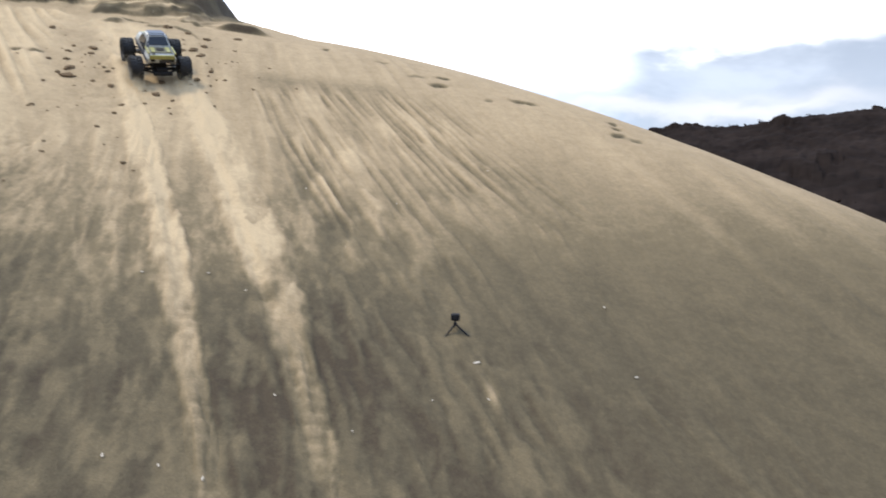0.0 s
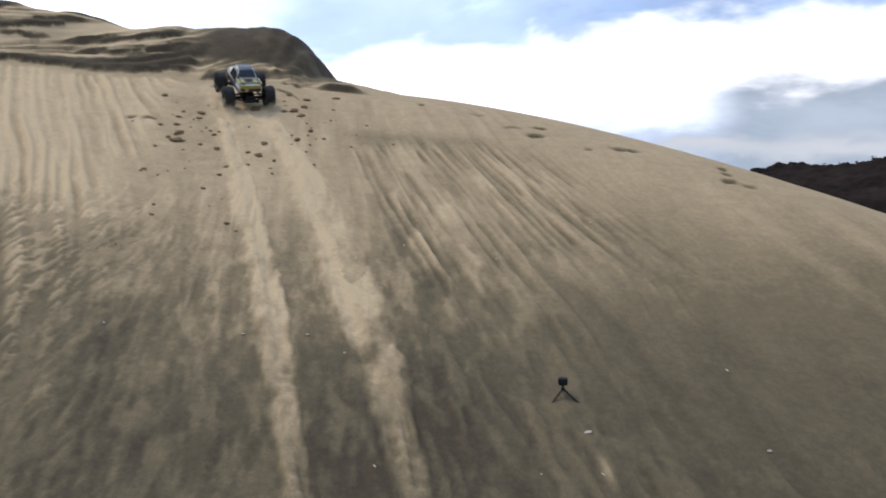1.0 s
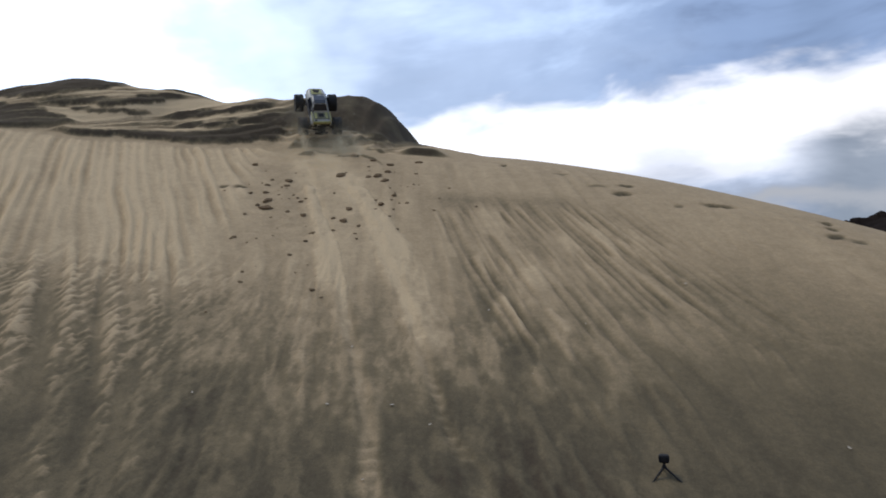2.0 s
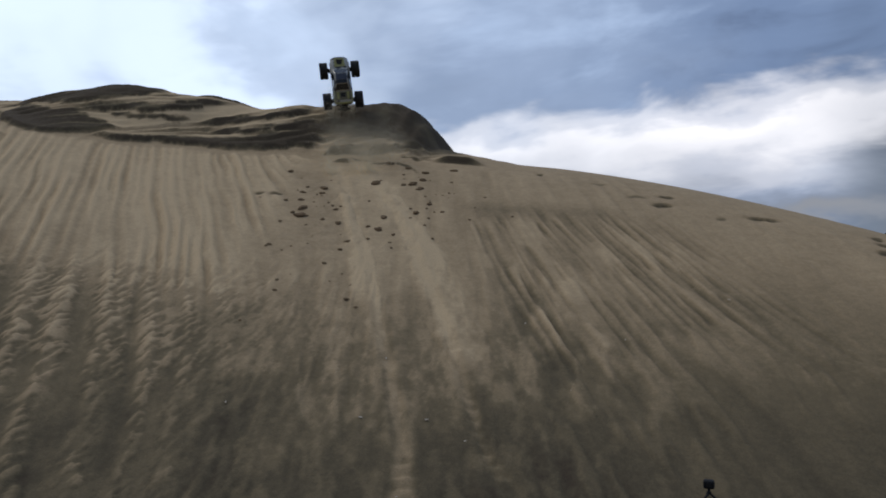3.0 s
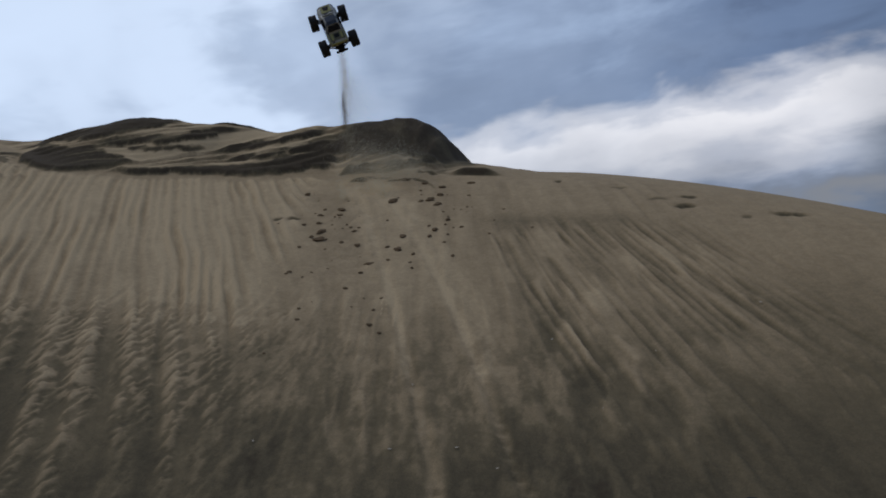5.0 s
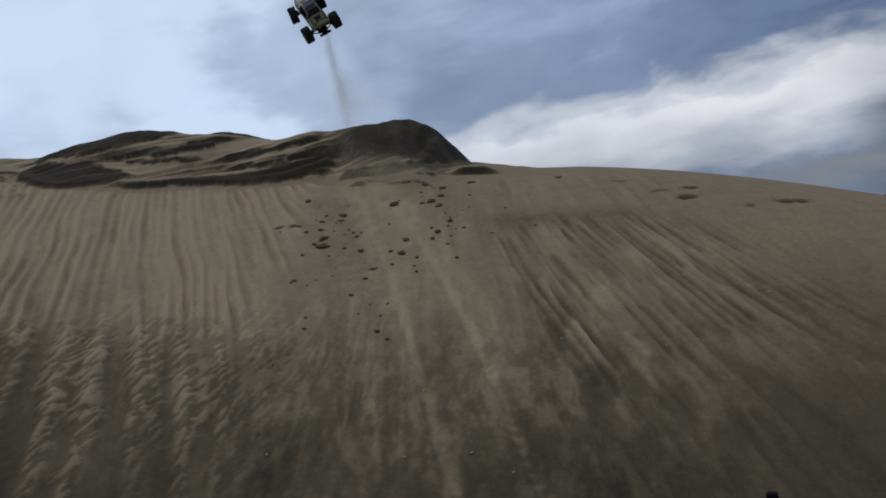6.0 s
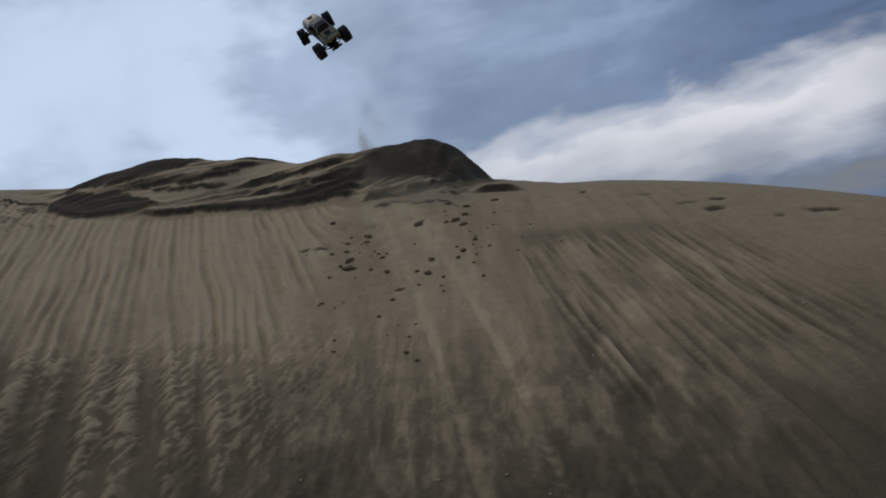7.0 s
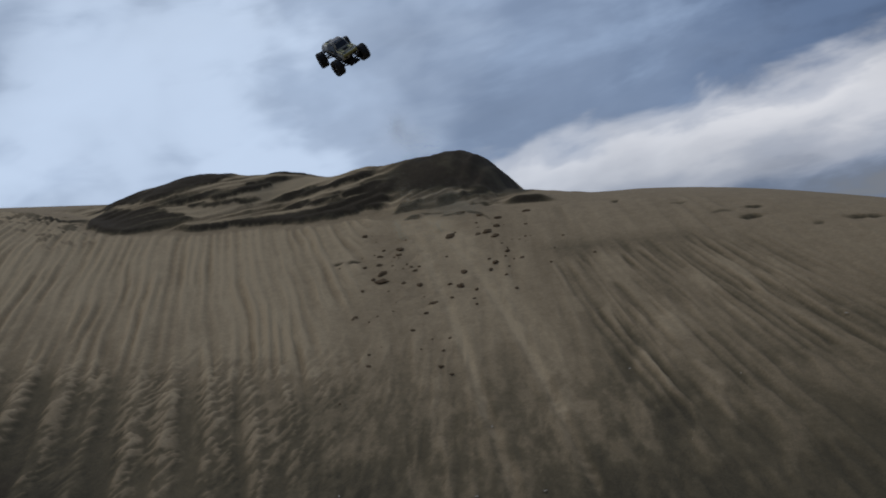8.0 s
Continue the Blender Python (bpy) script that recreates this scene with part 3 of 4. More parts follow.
def sheet(name, xs, ys, z, dry, mat):
    nx, ny = len(xs), len(ys)
    gx, gy = np.meshgrid(xs, ys)
    me = bpy.data.meshes.new(name)
    co = np.stack([gx.ravel(), gy.ravel(), z.ravel()], 1).astype(np.float32)
    i = (np.arange(ny - 1)[:, None] * nx + np.arange(nx - 1)[None, :]).ravel()
    quads = np.stack([i, i + 1, i + 1 + nx, i + nx], 1).astype(np.int32)
    me.vertices.add(len(co))
    me.vertices.foreach_set("co", co.ravel())
    me.loops.add(quads.size)
    me.loops.foreach_set("vertex_index", quads.ravel())
    me.polygons.add(len(quads))
    me.polygons.foreach_set("loop_start", np.arange(0, quads.size, 4, dtype=np.int32))
    me.polygons.foreach_set("use_smooth", np.ones(len(quads), dtype=bool))
    me.update(calc_edges=True)
    a = me.attributes.new("dry", "FLOAT", "POINT")
    a.data.foreach_set("value", dry.ravel().astype(np.float32))
    me.materials.append(mat)
    return new(name, me)


def make_dune():
    xs = axis_lines(-9.5, -6.4, 2.6, 7.5, 0.0145, 0.035, 3000)
    ys = axis_lines(-0.2, 1.6, 6.9, 11.0, 0.0145, 0.035, 3000)
    # closer lines where the slope comes nearest
    xs = np.concatenate([xs[xs < -3.1], np.arange(-3.1, 1.2, 0.0105), xs[xs > 1.205]])
    ys = np.concatenate([ys[ys < 1.7], np.arange(1.7, 4.4, 0.0095), ys[(ys > 4.405) & (ys < 5.55)], np.arange(5.55, 6.5, 0.0105), ys[ys > 6.505]])
    gx, gy = np.meshgrid(xs, ys)
    z = smooth_ground(gx, gy)
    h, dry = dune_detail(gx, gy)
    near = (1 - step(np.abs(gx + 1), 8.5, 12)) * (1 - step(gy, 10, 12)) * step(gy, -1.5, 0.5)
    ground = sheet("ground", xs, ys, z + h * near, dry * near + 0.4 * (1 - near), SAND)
    tagged(ground, "tall tan sand dune with damp patches, flutes and eroded bank", "sand dune", kind="structure")


make_dune()


# ---------------------------------------------------------------- mesh helpers
def part(name, bm, mat, parent=None, label="", smooth=False):
    me = bpy.data.meshes.new(name)
    bmesh.ops.recalc_face_normals(bm, faces=bm.faces)
    bm.to_mesh(me)
    bm.free()
    me.materials.append(mat)
    if smooth:
        me.polygons.foreach_set("use_smooth", np.ones(len(me.polygons), dtype=bool))
    ob = new(name, me)
    ob.parent = parent
    if label:
        tagged(ob, label)
    return ob


def box(bm, size, m=Matrix(), bevel=0.0):
    made = bmesh.ops.create_cube(bm, size=1.0, matrix=m @ Matrix.Diagonal((*size, 1)))
    if bevel:
        edges = {e for v in made["verts"] for e in v.link_edges}
        bmesh.ops.bevel(bm, geom=list(edges), offset=bevel, segments=2, affect="EDGES", profile=0.6)


def rod(bm, a, b, r0, r1=None, sides=10):
    a, b = Vector(a), Vector(b)
    m = Matrix.Translation((a + b) / 2) @ (b - a).to_track_quat("Z", "Y").to_matrix().to_4x4()
    bmesh.ops.create_cone(bm, cap_ends=True, segments=sides, radius1=r0, radius2=r0 if r1 is None else r1, depth=(b - a).length, matrix=m)


def lathe(bm, profile, sides, axis="X"):
    """Turns a closed profile of (along, radius) round the x axis."""
    rings = []
    for k in range(sides):
        a = 2 * math.pi * k / sides
        rings.append([bm.verts.new((p, r * math.cos(a), r * math.sin(a))) for p, r in profile])
    n = len(profile)
    for k in range(sides):
        for j in range(n):
            bm.faces.new((rings[k][j], rings[k][(j + 1) % n], rings[(k + 1) % sides][(j + 1) % n], rings[(k + 1) % sides][j]))


# ---------------------------------------------------------------- distant woods
def make_hill():
    """A wooded ridge beyond the dune, to the right, and its trees."""
    bearings = np.radians(np.concatenate([np.linspace(4, 10, 8), np.linspace(10.1, 48, 420), np.linspace(49, 150, 60)]))
    ranges = np.array([120, 170, 210, 240, 262, 290, 380])
    lift = np.array([0.0, 0.36, 0.66, 0.90, 0.97, 0.9, 0.0])
    rr = np.concatenate([np.linspace(120, 200, 30), np.linspace(201.5, 292, 60), [320, 380]])
    bm = bmesh.new()
    rows = []
    for a in bearings:
        crest = 42.2 + 7 * float(fbm(np.array([a * 6]), np.array([2.0]), 201, 3)[0]) + 4 * math.sin(a * 2.2)
        px, py = rr * math.sin(a), rr * math.cos(a)
        # rounded crowns of the wood, close together
        crowns = 1.5 * np.abs(fbm(px * 0.22, py * 0.22, 211, 3, 0.6) - 0.5) * 2 + 0.9 * (fbm(px * 0.6, py * 0.6, 213, 2) - 0.5) + 1.2 * (lattice(px * 0.10, py * 0.10, 215) > 0.8)
        zz = -0.5 + np.interp(rr, ranges, lift) * crest + crowns * (np.interp(rr, ranges, lift) > 0.05)
        rows.append([bm.verts.new(p) for p in zip(px, py, zz)])
    for p, q in zip(rows, rows[1:]):
        for j in range(len(rr) - 1):
            bm.faces.new((p[j], p[j + 1], q[j + 1], q[j]))
    hill = part("backdrop", bm, HILL, smooth=True)
    tagged(hill, "dark wooded hillside in late autumn beyond the dune", "hillside", kind="structure")
    rng = random.Random(7)
    bm = bmesh.new()
    verts, faces = [], []
    for _ in range(620):
        a = math.radians(rng.uniform(10, 48) if rng.random() < 0.88 else rng.uniform(48, 148))
        fr = rng.random()
        r = 125 + 140 * fr if rng.random() < 0.10 else rng.uniform(246, 268)
        crest = 42.2 + 7 * float(fbm(np.array([a * 6]), np.array([2.0]), 201, 3)[0]) + 4 * math.sin(a * 2.2)
        base = -1.9 + crest * float(np.interp(r, ranges, lift))
        tall = rng.uniform(1.2, 2.1) * (1.7 if rng.random() < 0.08 else 1) 
        cx, cy = r * math.sin(a), r * math.cos(a)
        wide = tall * rng.uniform(0.8, 1.2)
        # trunk
        n0 = len(verts)
        for k in range(3):
            t = k * 2.1
            verts.append((cx + 0.18 * math.cos(t), cy + 0.18 * math.sin(t), base - 0.5))
        verts.append((cx, cy, base + tall * 0.8))
        faces += [(n0, n0 + 1, n0 + 3), (n0 + 1, n0 + 2, n0 + 3), (n0 + 2, n0, n0 + 3)]
        # clumps of twigs
        for _ in range(36):
            px, py, pz = rng.gauss(0, 0.26) * wide, rng.gauss(0, 0.26) * wide, tall * max(min(0.45 + rng.gauss(0, 0.18), 0.9), 0.0)
            s = wide * rng.uniform(0.14, 0.26)
            n0 = len(verts)
            for _ in range(4):
                w = Vector((rng.gauss(0, 1), rng.gauss(0, 1), rng.gauss(0, 1))).normalized() * s
                verts.append((cx + px + w.x, cy + py + w.y, base + pz + w.z))
            faces += [(n0, n0 + 1, n0 + 2), (n0, n0 + 2, n0 + 3), (n0, n0 + 3, n0 + 1), (n0 + 1, n0 + 3, n0 + 2)]
    bm.free()
    me = bpy.data.meshes.new("woods")
    me.from_pydata(verts, [], faces)
    me.materials.append(WOOD_FAR)
    tagged(new("woods", me), "dark brown and rust autumn trees covering the hillside", "woods", kind="stuff")


make_hill()


# ---------------------------------------------------------------- clods, flakes, tripod
def clod_mesh(seed, flat):
    bm = bmesh.new()
    bmesh.ops.create_icosphere(bm, subdivisions=2, radius=1.0)
    for v in bm.verts:
        n = noise.fractal(v.co * 1.3 + Vector((seed * 7.1, 0, 0)), 1.0, 2.0, 3)
        v.co *= 1 + 0.55 * n
        v.co.z *= flat
        if v.co.z < -0.25:
            v.co.z = -0.25
    me = bpy.data.meshes.new("clod")
    bm.to_mesh(me)
    bm.free()
    me.materials.append(CLOD)
    return me


CLODS = [clod_mesh(k, f) for k, f in enumerate((0.66, 0.45, 0.55, 0.38))]


def put_clod(x, y, size, k, turn, label):
    z = ground_at(x, y)
    n = ground_normal(x, y)
    ob = new("sand_clod", CLODS[k % 4])
    ob.matrix_world = Matrix.Translation((x, y, z + size * 0.12)) @ n.to_track_quat("Z", "Y").to_matrix().to_4x4() @ pose(0, 0, 0, 0, 0, turn) @ Matrix.Diagonal((size * 1.25, size, size, 1))
    tagged(ob, label, "sand clod", group="clods strewn on the slope")


def make_clods():
    rng = random.Random(11)
    big = [(-2.94, 5.19, 0.019), (-2.62, 4.82, 0.020), (-2.51, 4.96, 0.027), (-2.48, 4.87, 0.020), (-2.64, 4.93, 0.013), (-2.56, 4.69, 0.018), (-2.47, 4.56, 0.031), (-2.43, 4.45, 0.034),
           (-2.50, 4.47, 0.014), (-2.13, 4.44, 0.022), (-2.25, 4.64, 0.015), (-1.88, 4.64, 0.025), (-1.92, 4.47, 0.014), (-1.84, 4.45, 0.027), (-1.72, 4.42, 0.013), (-1.94, 4.23, 0.022),
           (-1.95, 4.11, 0.013), (-1.96, 3.92, 0.013), (-1.71, 3.88, 0.011), (-1.71, 3.76, 0.008), (-2.11, 3.64, 0.010), (-2.06, 3.54, 0.013), (-1.67, 3.62, 0.013), (-1.59, 3.57, 0.009),
           (-1.69, 4.78, 0.020), (-1.57, 4.61, 0.013), (-1.70, 5.75, 0.027), (-1.63, 5.43, 0.014), (-1.91, 5.29, 0.028), (-1.86, 5.41, 0.026), (-1.91, 5.60, 0.024), (-1.82, 5.21, 0.026),
           (-2.19, 5.20, 0.033), (-2.30, 5.77, 0.034), (-2.09, 5.68, 0.026), (-2.50, 4.31, 0.014), (-2.31, 4.33, 0.011), (-1.85, 4.31, 0.010), (-2.06, 5.49, 0.014), (-1.97, 5.25, 0.020),
           (-2.24, 4.70, 0.011), (-1.46, 4.45, 0.011), (-2.09, 4.86, 0.011), (-1.70, 4.31, 0.010), (-2.07, 3.72, 0.009), (-1.84, 3.75, 0.007), (-2.06, 3.22, 0.007)]
    for k, (x, y, s) in enumerate(big):
        put_clod(x, y, s, k, rng.uniform(0, 360), "crumbly lump of damp brown sand on the dune face")
    for k in range(60):
        right = rng.random() < 0.45
        v = rng.uniform(4.9, 5.8) if right else rng.uniform(4.2, 5.9)
        u = left_rut(v) + (0.66 if right else -0.25) + rng.gauss(0, 0.20)
        x, y = 0.942 * u - 0.336 * v, 0.336 * u + 0.942 * v
        put_clod(x, y, rng.uniform(0.004, 0.010) * (1.7 if rng.random() < 0.15 else 1), k, rng.uniform(0, 360), "small crumb of damp sand on the dune face")


def make_flakes():
    rng = random.Random(23)
    spots = [(0.245, 2.55, 0.010), (0.20, 2.72, 0.012)]
    for _ in range(22):
        u, v = rng.uniform(-1.0, 1.9), rng.uniform(2.0, 3.9)
        spots.append((0.942 * u - 0.336 * v, 0.336 * u + 0.942 * v, rng.uniform(0.003, 0.008)))
    for x, y, s in spots:
        bm = bmesh.new()
        n = 9
        ring = [bm.verts.new((s * (0.8 + 0.4 * rng.random()) * math.cos(6.283 * k / n) * 1.3, s * (0.8 + 0.4 * rng.random()) * 0.6 * math.sin(6.283 * k / n), s * 0.1 * rng.random())) for k in range(n)]
        bm.faces.new(ring)
        low = bmesh.ops.extrude_face_region(bm, geom=list(bm.faces))
        bmesh.ops.translate(bm, verts=[g for g in low["geom"] if isinstance(g, bmesh.types.BMVert)], vec=(0, 0, s * 0.22))
        ob = part("shell_flake", bm, FLAKE)
        q = ground_normal(x, y).to_track_quat("Z", "Y").to_matrix().to_4x4()
        ob.matrix_world = Matrix.Translation((x, y, ground_at(x, y) + 0.002)) @ q @ pose(0, 0, 0, 10, 0, rng.uniform(0, 360))
        tagged(ob, "pale broken shell flake lying on damp sand", "shell flake", group="shell flakes on the slope")


def make_tripod():
    """A small action camera on a mini tripod, standing on the slope."""
    x, y = 0.11, 2.87
    base = new("mini_tripod")
    base.matrix_world = pose(x, y, ground_at(x, y), 0, 0, 18) @ Matrix.Diagonal((0.78, 0.78, 0.70, 1))
    tagged(base, "small black action camera on a mini tripod in sand", "camera tripod")
    hub = Vector((0, 0, 0.050))
    for a, length in ((200, 0.062), (330, 0.075), (80, 0.045)):
        c, s = math.cos(radians(a)), math.sin(radians(a))
        foot = Vector((c * length * 1.15, s * length * 1.15, (ground_at(x + 0.9 * length * math.cos(radians(a + 18)), y + 0.9 * length * math.sin(radians(a + 18))) - ground_at(x, y)) / 0.7 - 0.004))
        bm = bmesh.new()
        rod(bm, hub, hub.lerp(foot, 0.55), 0.006, 0.005)
        rod(bm, hub.lerp(foot, 0.5), foot, 0.0048, 0.0035)
        leg = part("leg", bm, BLACK, base)
        bm = bmesh.new()
        bmesh.ops.create_uvsphere(bm, u_segments=8, v_segments=6, radius=0.006, matrix=Matrix.Translation(foot))
        part("rubber_foot", bm, RUBBER, leg)
    bm = bmesh.new()
    bmesh.ops.create_uvsphere(bm, u_segments=12, v_segments=8, radius=0.011, matrix=Matrix.Translation(hub))
    rod(bm, hub, hub + Vector((0, 0, 0.022)), 0.006)
    part("ball_head", bm, BLACK, base, smooth=True)
    body = Matrix.Translation(hub + Vector((0, 0, 0.042))) @ pose(0, 0, 0, 12, 0, -25)
    bm = bmesh.new()
    box(bm, (0.050, 0.036, 0.046), body, 0.013)
    case = part("camera_body", bm, BLACK, base)
    bm = bmesh.new()
    rod(bm, body @ Vector((0.010, 0.014, 0.006)), body @ Vector((0.010, 0.024, 0.006)), 0.011, 0.010, 16)
    part("lens", bm, GLASS_EYE, case)
    bm = bmesh.new()
    box(bm, (0.038, 0.002, 0.026), body @ Matrix.Translation((0, -0.0168, 0)), 0.001)
    part("screen", bm, TINT, case)


make_clods()
make_flakes()
make_tripod()


# ---------------------------------------------------------------- the truck
TRACK, BASE, TYRE = 0.155, 0.160, 0.078
SHELL_AT = (0, 0.012, 0.016)


def section_shell(bm, rows):
    """Skins cross-sections (y, half width low, half width high, z low, z shoulder, z top) into a closed shell."""
    rings = []
    for y, wl, wh, zl, zs, zt in rows:
        pts = [(-wl, zl), (-wl * 1.02, zs), (-wh, zt - 0.006), (-wh * 0.8, zt), (wh * 0.8, zt), (wh, zt - 0.006), (wl * 1.02, zs), (wl, zl)]
        rings.append([bm.verts.new((x, y, z)) for x, z in pts])
    for p, q in zip(rings, rings[1:]):
        for j in range(8):
            bm.faces.new((p[j], p[(j + 1) % 8], q[(j + 1) % 8], q[j]))
    bm.faces.new(rings[0])
    bm.faces.new(rings[-1])


def slab(bm, corners, thick):
    """A plate from its corners, given some thickness outwards."""
    c = [Vector(p) for p in corners]
    n = (c[1] - c[0]).cross(c[2] - c[0]).normalized() * thick
    a = [bm.verts.new(p) for p in c]
    b = [bm.verts.new(p + n) for p in c]
    bm.faces.new(a[::-1])
    bm.faces.new(b)
    for k in range(len(c)):
        j = (k + 1) % len(c)
        bm.faces.new((a[k], a[j], b[j], b[k]))


def make_wheel(truck, x, y):
    wheel = new("wheel")
    wheel.parent = truck
    wheel.location = (x, y, 0)
    w, r = 0.037, TYRE
    bm = bmesh.new()
    lathe(bm, [(-w * 0.80, r * 0.58), (-w, r * 0.72), (-w * 0.98, r * 0.86), (-w * 0.80, r * 0.945), (0, r * 0.965), (w * 0.80, r * 0.945), (w * 0.98, r * 0.86), (w, r * 0.72), (w * 0.80, r * 0.58)], 32)
    for k in range(20):
        a = 2 * math.pi * k / 20
        for side in (-1, 1):
            b = a + side * 0.07
            box(bm, (w * 0.80, 0.013, 0.010), Matrix.Rotation(b, 4, "X") @ Matrix.Translation((side * w * 0.50, 0, r * 0.965)) @ Matrix.Rotation(side * 0.45, 4, "Z"))
            box(bm, (0.010, 0.012, 0.016), Matrix.Rotation(b, 4, "X") @ Matrix.Translation((side * w * 0.93, 0, r * 0.88)))
    part("tyre", bm, RUBBER, wheel)
    out = 1 if x > 0 else -1
    bm = bmesh.new()
    lathe(bm, [(-w * 0.82, r * 0.52), (-w * 0.82, r * 0.60), (w * 0.82, r * 0.60), (w * 0.82, r * 0.52)], 28)
    rod(bm, (out * w * 0.25, 0, 0), (out * w * 0.45, 0, 0), r * 0.54, r * 0.50, 24)
    for k in range(6):
        box(bm, (0.008, 0.012, r * 0.50), Matrix.Rotation(k * math.pi / 3, 4, "X") @ Matrix.Translation((out * w * 0.52, 0, r * 0.28)), 0.002)
    rim = part("rim", bm, BLACK, wheel)
    bm = bmesh.new()
    rod(bm, (out * w * 0.4, 0, 0), (out * w * 0.75, 0, 0), 0.009, 0.008, 6)
    part("wheel_nut", bm, STEEL, wheel)
    return wheel


def make_truck():
    truck = new("radio_controlled_truck")
    tagged(truck, "radio-controlled monster truck, cream and yellow shell, big black tyres", "toy truck")
    bm = bmesh.new()
    section_shell(bm, [
        (0.252, 0.060, 0.052, 0.030, 0.045, 0.062), (0.235, 0.082, 0.066, 0.026, 0.052, 0.084), (0.180, 0.090, 0.074, 0.030, 0.060, 0.098),
        (0.105, 0.093, 0.078, 0.030, 0.066, 0.110), (0.100, 0.093, 0.077, 0.030, 0.068, 0.113), (0.035, 0.090, 0.062, 0.030, 0.075, 0.166),
        (-0.010, 0.090, 0.061, 0.030, 0.075, 0.172), (-0.070, 0.090, 0.062, 0.030, 0.075, 0.168), (-0.122, 0.092, 0.076, 0.032, 0.074, 0.116),
        (-0.128, 0.093, 0.080, 0.034, 0.072, 0.108), (-0.215, 0.091, 0.080, 0.040, 0.072, 0.104), (-0.238, 0.086, 0.074, 0.048, 0.070, 0.096)])
    bmesh.ops.bevel(bm, geom=list(bm.edges), offset=0.003, segments=1, affect="EDGES")
    part("body_shell", bm, SHELL_WHITE, truck, "cream painted shell with scuffs").location = SHELL_AT

    def plate(name, corners, mat, label="", thick=0.0025, parent=truck):
        b = bmesh.new()
        slab(b, corners, thick)
        ob = part(name, b, mat, parent, label)
        ob.location = SHELL_AT
        return ob

    lift = 0.0015
    plate("windscreen", [(-0.066, 0.096, 0.1175 + lift), (0.066, 0.096, 0.1175 + lift), (0.052, 0.042, 0.161 + lift), (-0.052, 0.042, 0.161 + lift)], TINT, "smoked windscreen")
    plate("rear_window", [(0.052, -0.076, 0.1635 + lift), (-0.052, -0.076, 0.1635 + lift), (-0.064, -0.118, 0.121 + lift), (0.064, -0.118, 0.121 + lift)][::-1], TINT, "smoked rear window")
    for s in (-1, 1):
        q = [(s * 0.0905, 0.080, 0.084), (s * 0.0905, -0.095, 0.084), (s * 0.0715, -0.070, 0.150), (s * 0.0715, 0.034, 0.150)]
        plate("side_window", q if s < 0 else q[::-1], TINT, "smoked side window")
        q = [(s * 0.0945, 0.215, 0.036), (s * 0.0945, -0.20, 0.042), (s * 0.0950, -0.21, 0.066), (s * 0.0950, 0.195, 0.056)]
        plate("side_stripe", q if s < 0 else q[::-1], SHELL_BLUE, "slate-blue side graphic", 0.002)
        b = bmesh.new()
        box(b, (0.010, 0.118, 0.012), Matrix.Translation((s * 0.083, -0.178, 0.110)), 0.003)
        part("bed_rail", b, SHELL_YELLOW, truck, "yellow bed rail").location = SHELL_AT
    plate("hood_graphic", [(-0.046, 0.226, 0.0898), (0.046, 0.226, 0.0898), (0.052, 0.130, 0.1092), (-0.052, 0.130, 0.1092)], SHELL_YELLOW, "yellow bonnet graphic")
    plate("hood_mark", [(-0.030, 0.212, 0.0958), (0.034, 0.205, 0.0968), (0.020, 0.150, 0.1068), (-0.024, 0.158, 0.1055)], BLACK, "black mark on the bonnet")
    plate("roof_panel", [(-0.050, -0.036, 0.1718), (0.050, -0.036, 0.1718), (0.051, -0.070, 0.1695), (-0.051, -0.070, 0.1695)][::-1], TINT, "dark panel on the rear of the roof")
    plate("roof_graphic", [(-0.051, 0.033, 0.1695), (0.051, 0.033, 0.1695), (0.051, -0.033, 0.1748), (-0.051, -0.033, 0.1748)], SHELL_BLUE, "slate-blue roof panel")
    plate("bed_floor", [(-0.072, -0.132, 0.1105), (0.072, -0.132, 0.1105), (0.072, -0.212, 0.1065), (-0.072, -0.212, 0.1065)][::-1], SHELL_OLIVE, "dusty olive truck bed")
    plate("bed_hatch", [(-0.024, -0.146, 0.1135), (0.024, -0.146, 0.1135), (0.022, -0.186, 0.1115), (-0.022, -0.186, 0.1115)][::-1], BLACK, "black hatch in the bed")
    for s in (-1, 1):
        plate("bed_stripe", [(s * 0.034, -0.134, 0.1135), (s * 0.060, -0.134, 0.1135), (s * 0.058, -0.206, 0.1098), (s * 0.040, -0.206, 0.1098)][::-s], SHELL_YELLOW, "yellow stripe in the bed")
    b = bmesh.new()
    box(b, (0.160, 0.014, 0.026), Matrix.Translation((0, -0.240, 0.088)), 0.004)
    part("tailgate", b, SHELL_YELLOW, truck, "pale yellow tailgate").location = SHELL_AT
    for s in (-1, 1):
        b = bmesh.new()
        box(b, (0.026, 0.006, 0.014), Matrix.Translation((s * 0.060, -0.2475, 0.066)), 0.002)
        part("tail_lamp", b, BLACK, truck).location = SHELL_AT
    b = bmesh.new()
    box(b, (0.100, 0.400, 0.010), Matrix.Translation((0, 0, -0.020)), 0.003)
    box(b, (0.088, 0.300, 0.040), Matrix.Translation((0, 0.0, 0.004)), 0.008)
    part("chassis", b, BLACK, truck)
    b = bmesh.new()
    box(b, (0.120, 0.018, 0.022), Matrix.Translation((0, -0.248, -0.004)), 0.006)
    box(b, (0.030, 0.050, 0.016), Matrix.Translation((0, -0.238, -0.006)), 0.004)
    box(b, (0.070, 0.030, 0.030), Matrix.Translation((0, -0.225, 0.012)), 0.006)
    part("rear_bumper", b, BLACK, truck)
    b = bmesh.new()
    box(b, (0.165, 0.020, 0.022), Matrix.Translation((0, 0.258, 0.010)), 0.006)
